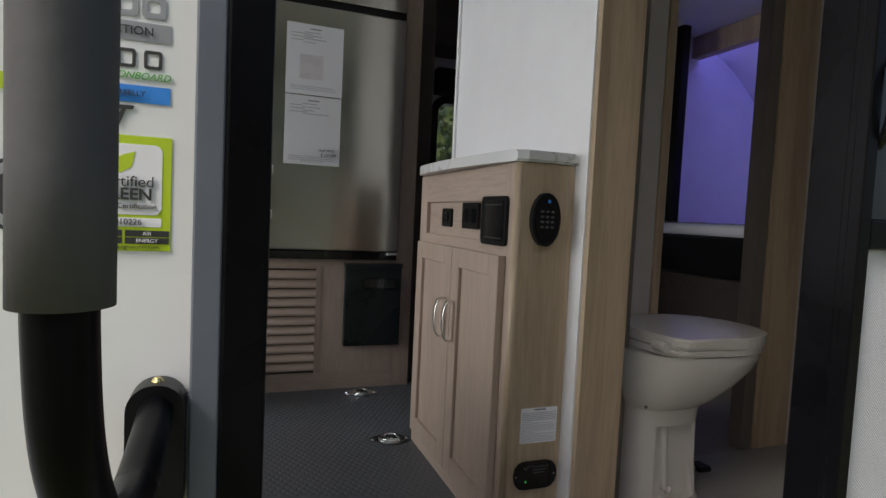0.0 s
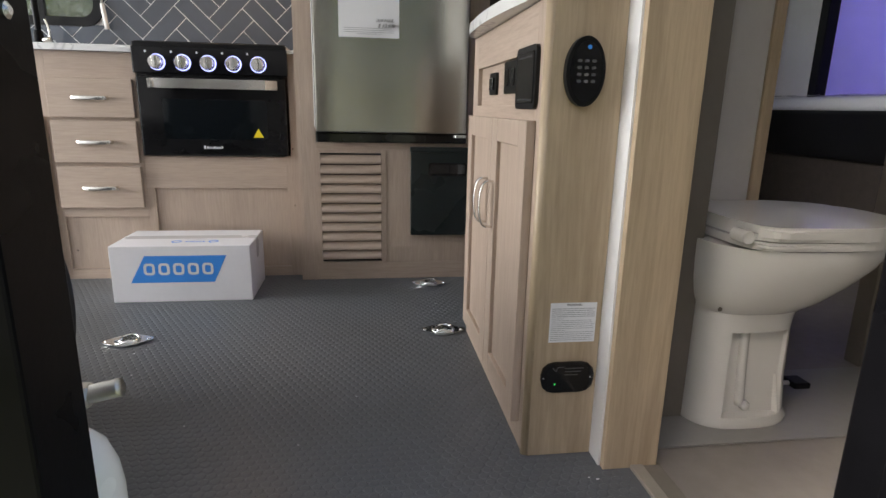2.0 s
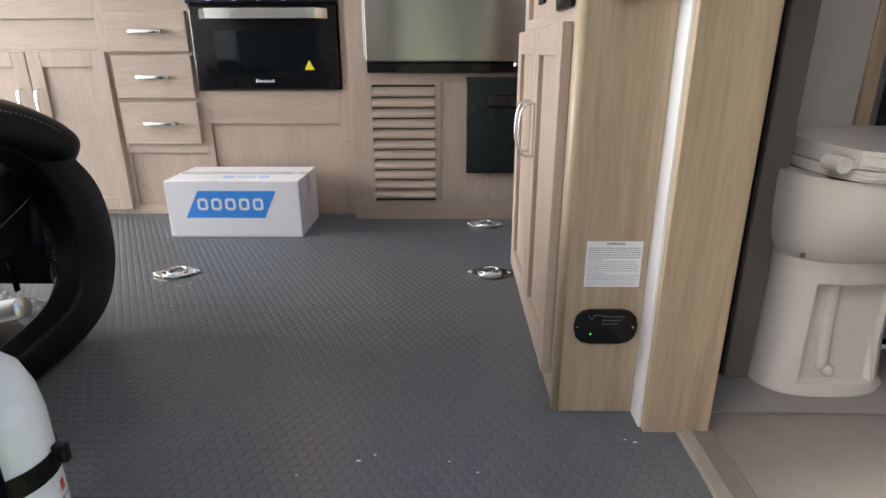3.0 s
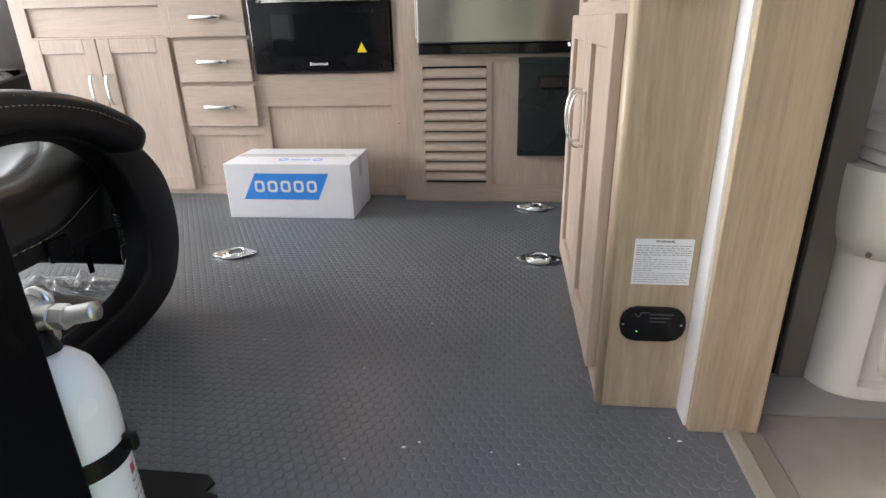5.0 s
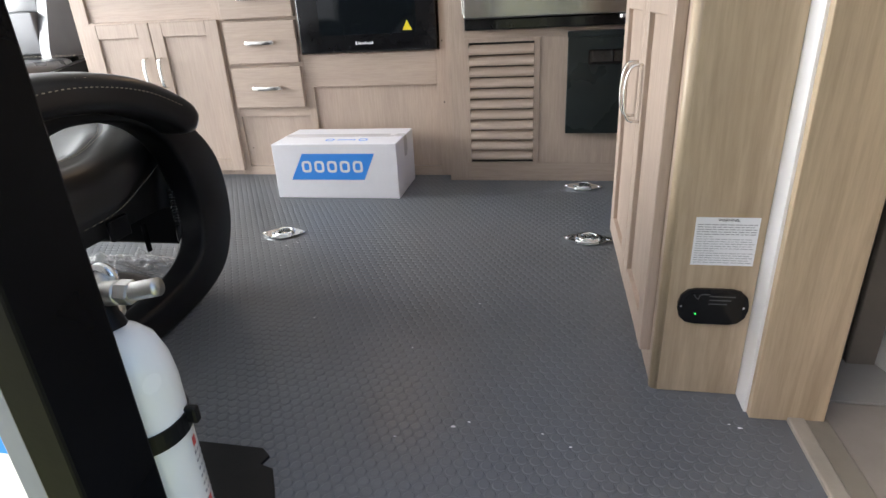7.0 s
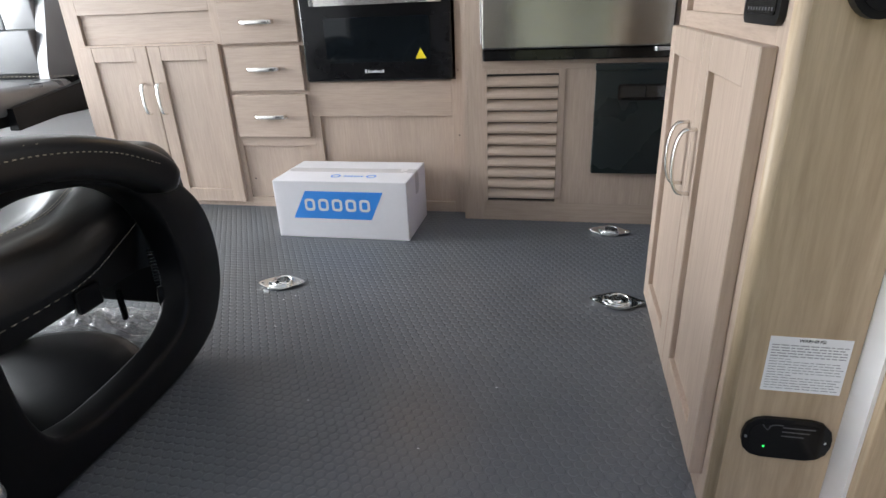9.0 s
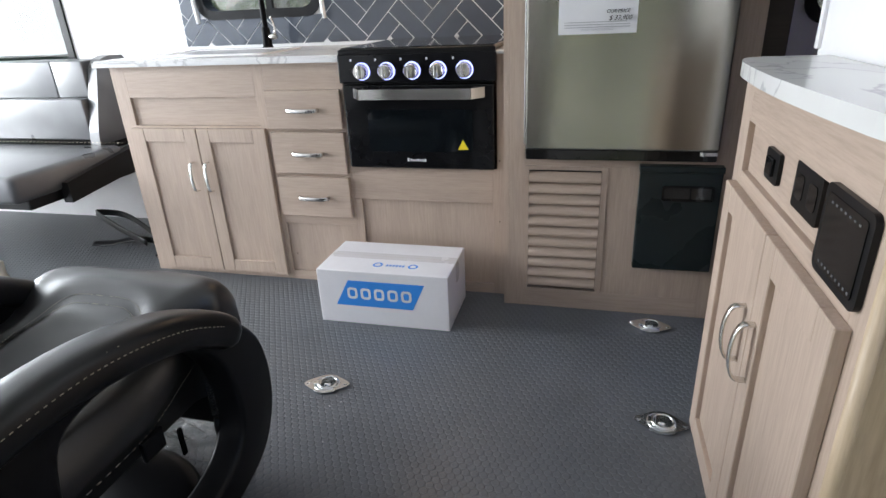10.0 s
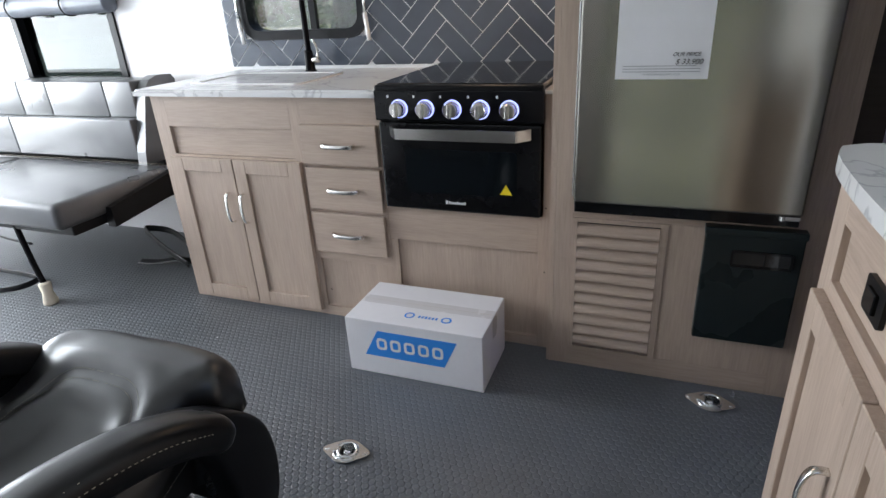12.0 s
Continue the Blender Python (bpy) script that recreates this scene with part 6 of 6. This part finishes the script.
for i, (x, y, h) in enumerate([(-7, -9, 5.5), (-3.2, -10, 6.5), (0.8, -9.5, 5.0), (4.6, -10.5, 6.0), (-5.5, 13, 6), (-1.6, 12, 5.5), (2.6, 12.5, 6.5), (6.5, 13, 6), (-4.4, 9.6, 4.6), (-2.6, 10.4, 5.0), (-0.6, 9.8, 4.4)]):
    tree(x, y, h, i + 3)
tr = thing("parked_trailer", (-9.5, 7.8, -0.75), "white travel trailer parked beyond the window", "trailer")
part("body", boxes((-14.0, -5.6, 6.8, 8.9, -0.25, 1.95), bevel=0.12, seg=3), "fiberglass", tr)
part("window", boxes((-8.2, -7.2, 6.79, 6.80, 0.9, 1.5), bevel=0.003), "dark_glass", tr)
for x in (-10.2, -9.3):
    part("wheel", lathe(bmesh.new(), [(0.34, 0), (0.35, 0.03), (0.35, 0.18), (0.2, 0.2)], (x, 6.9, -0.40), "y", 24), "black", tr, smooth=True)

# ---- crumbs on the rubber floor ----
bm, rnd = bmesh.new(), random.Random(21)
for x, y, r in ((0.405, 1.19, 0.006), (0.43, 1.205, 0.004), (0.31, 1.155, 0.003), (0.555, 1.19, 0.0035), (0.60, 1.165, 0.003), (-0.235, 1.93, 0.004), (-0.21, 1.955, 0.003), (-0.19, 1.79, 0.003), (-1.08, 2.42, 0.005), (0.40, 1.62, 0.0025), (0.28, 1.42, 0.0025), (0.875, 1.243, 0.005), (0.86, 1.25, 0.003), (0.02, 1.52, 0.0025)):
    k = [bm.verts.new((x + r * rnd.uniform(0.6, 1.2) * math.cos(a), y + r * rnd.uniform(0.3, 0.8) * math.sin(a), 0.0013)) for a in (0, 1.2, 2.5, 3.8, 5.1)]
    t = bm.verts.new((x, y, 0.0013 + r * 0.4))
    for a, b in zip(k, k[1:] + k[:1]):
        bm.faces.new((a, b, t))
tagged(part("crumbs", bm, "paper"), "small white crumbs on the rubber floor", "crumbs", "", "stuff")

# ---- floor coins: raised rubber discs over the whole sheet ----
PITCH, R0, R1, H = 0.0215, 0.0099, 0.0081, 0.0012
ang = np.linspace(0, 2 * np.pi, 11)[:-1]
ux, uy = np.cos(ang), np.sin(ang)
cx, cy = [], []
row = 0
y = NEAR_IN + 0.02
while y < FAR - 0.02:
    xs = np.arange(-3.4 + (PITCH / 2 if row % 2 else 0), 0.94, PITCH)
    cx.append(xs)
    cy.append(np.full(len(xs), y))
    y += PITCH * math.sqrt(3) / 2
    row += 1
cx, cy = np.concatenate(cx), np.concatenate(cy)
keep = ~((cy > 2.73) & (cx > -1.42) & (cx < 0.95)) & ~((cx > 0.75) & (cy > 1.33) & (cy < 2.03)) & ~((cx > 0.88) & (cy > 1.265) & (cy < 2.04))
for rx, ry_ in ((-0.285, 2.022), (0.672, 2.03), (0.682, 2.54)):
    keep &= np.hypot((cx - rx) / 0.075, (cy - ry_) / 0.052) > 1
keep &= ~((cx > -0.48) & (cx < 0.02) & (cy > 2.38) & (cy < 2.66))
cx, cy = cx[keep], cy[keep]
n = len(cx)
verts = np.zeros((n, 20, 3))
verts[:, :10, 0], verts[:, :10, 1], verts[:, :10, 2] = cx[:, None] + R0 * ux, cy[:, None] + R0 * uy, 0.0002
verts[:, 10:, 0], verts[:, 10:, 1], verts[:, 10:, 2] = cx[:, None] + R1 * ux, cy[:, None] + R1 * uy, H
faces = []
quad = [(j, (j + 1) % 10, 10 + (j + 1) % 10, 10 + j) for j in range(10)]
cap = tuple(range(10, 20))
for k in range(n):
    o = k * 20
    faces += [tuple(o + i for i in q) for q in quad]
    faces.append(tuple(o + i for i in cap))
me = bpy.data.meshes.new("floor_coins")
me.from_pydata(verts.reshape(-1, 3).tolist(), [], faces)
me.materials.append(M["rubber"])
coins = new("floor_coins", me)
tagged(coins, "raised round studs of the rubber floor", "", "", "stuff")
coins.parent = bpy.data.objects["floor"]
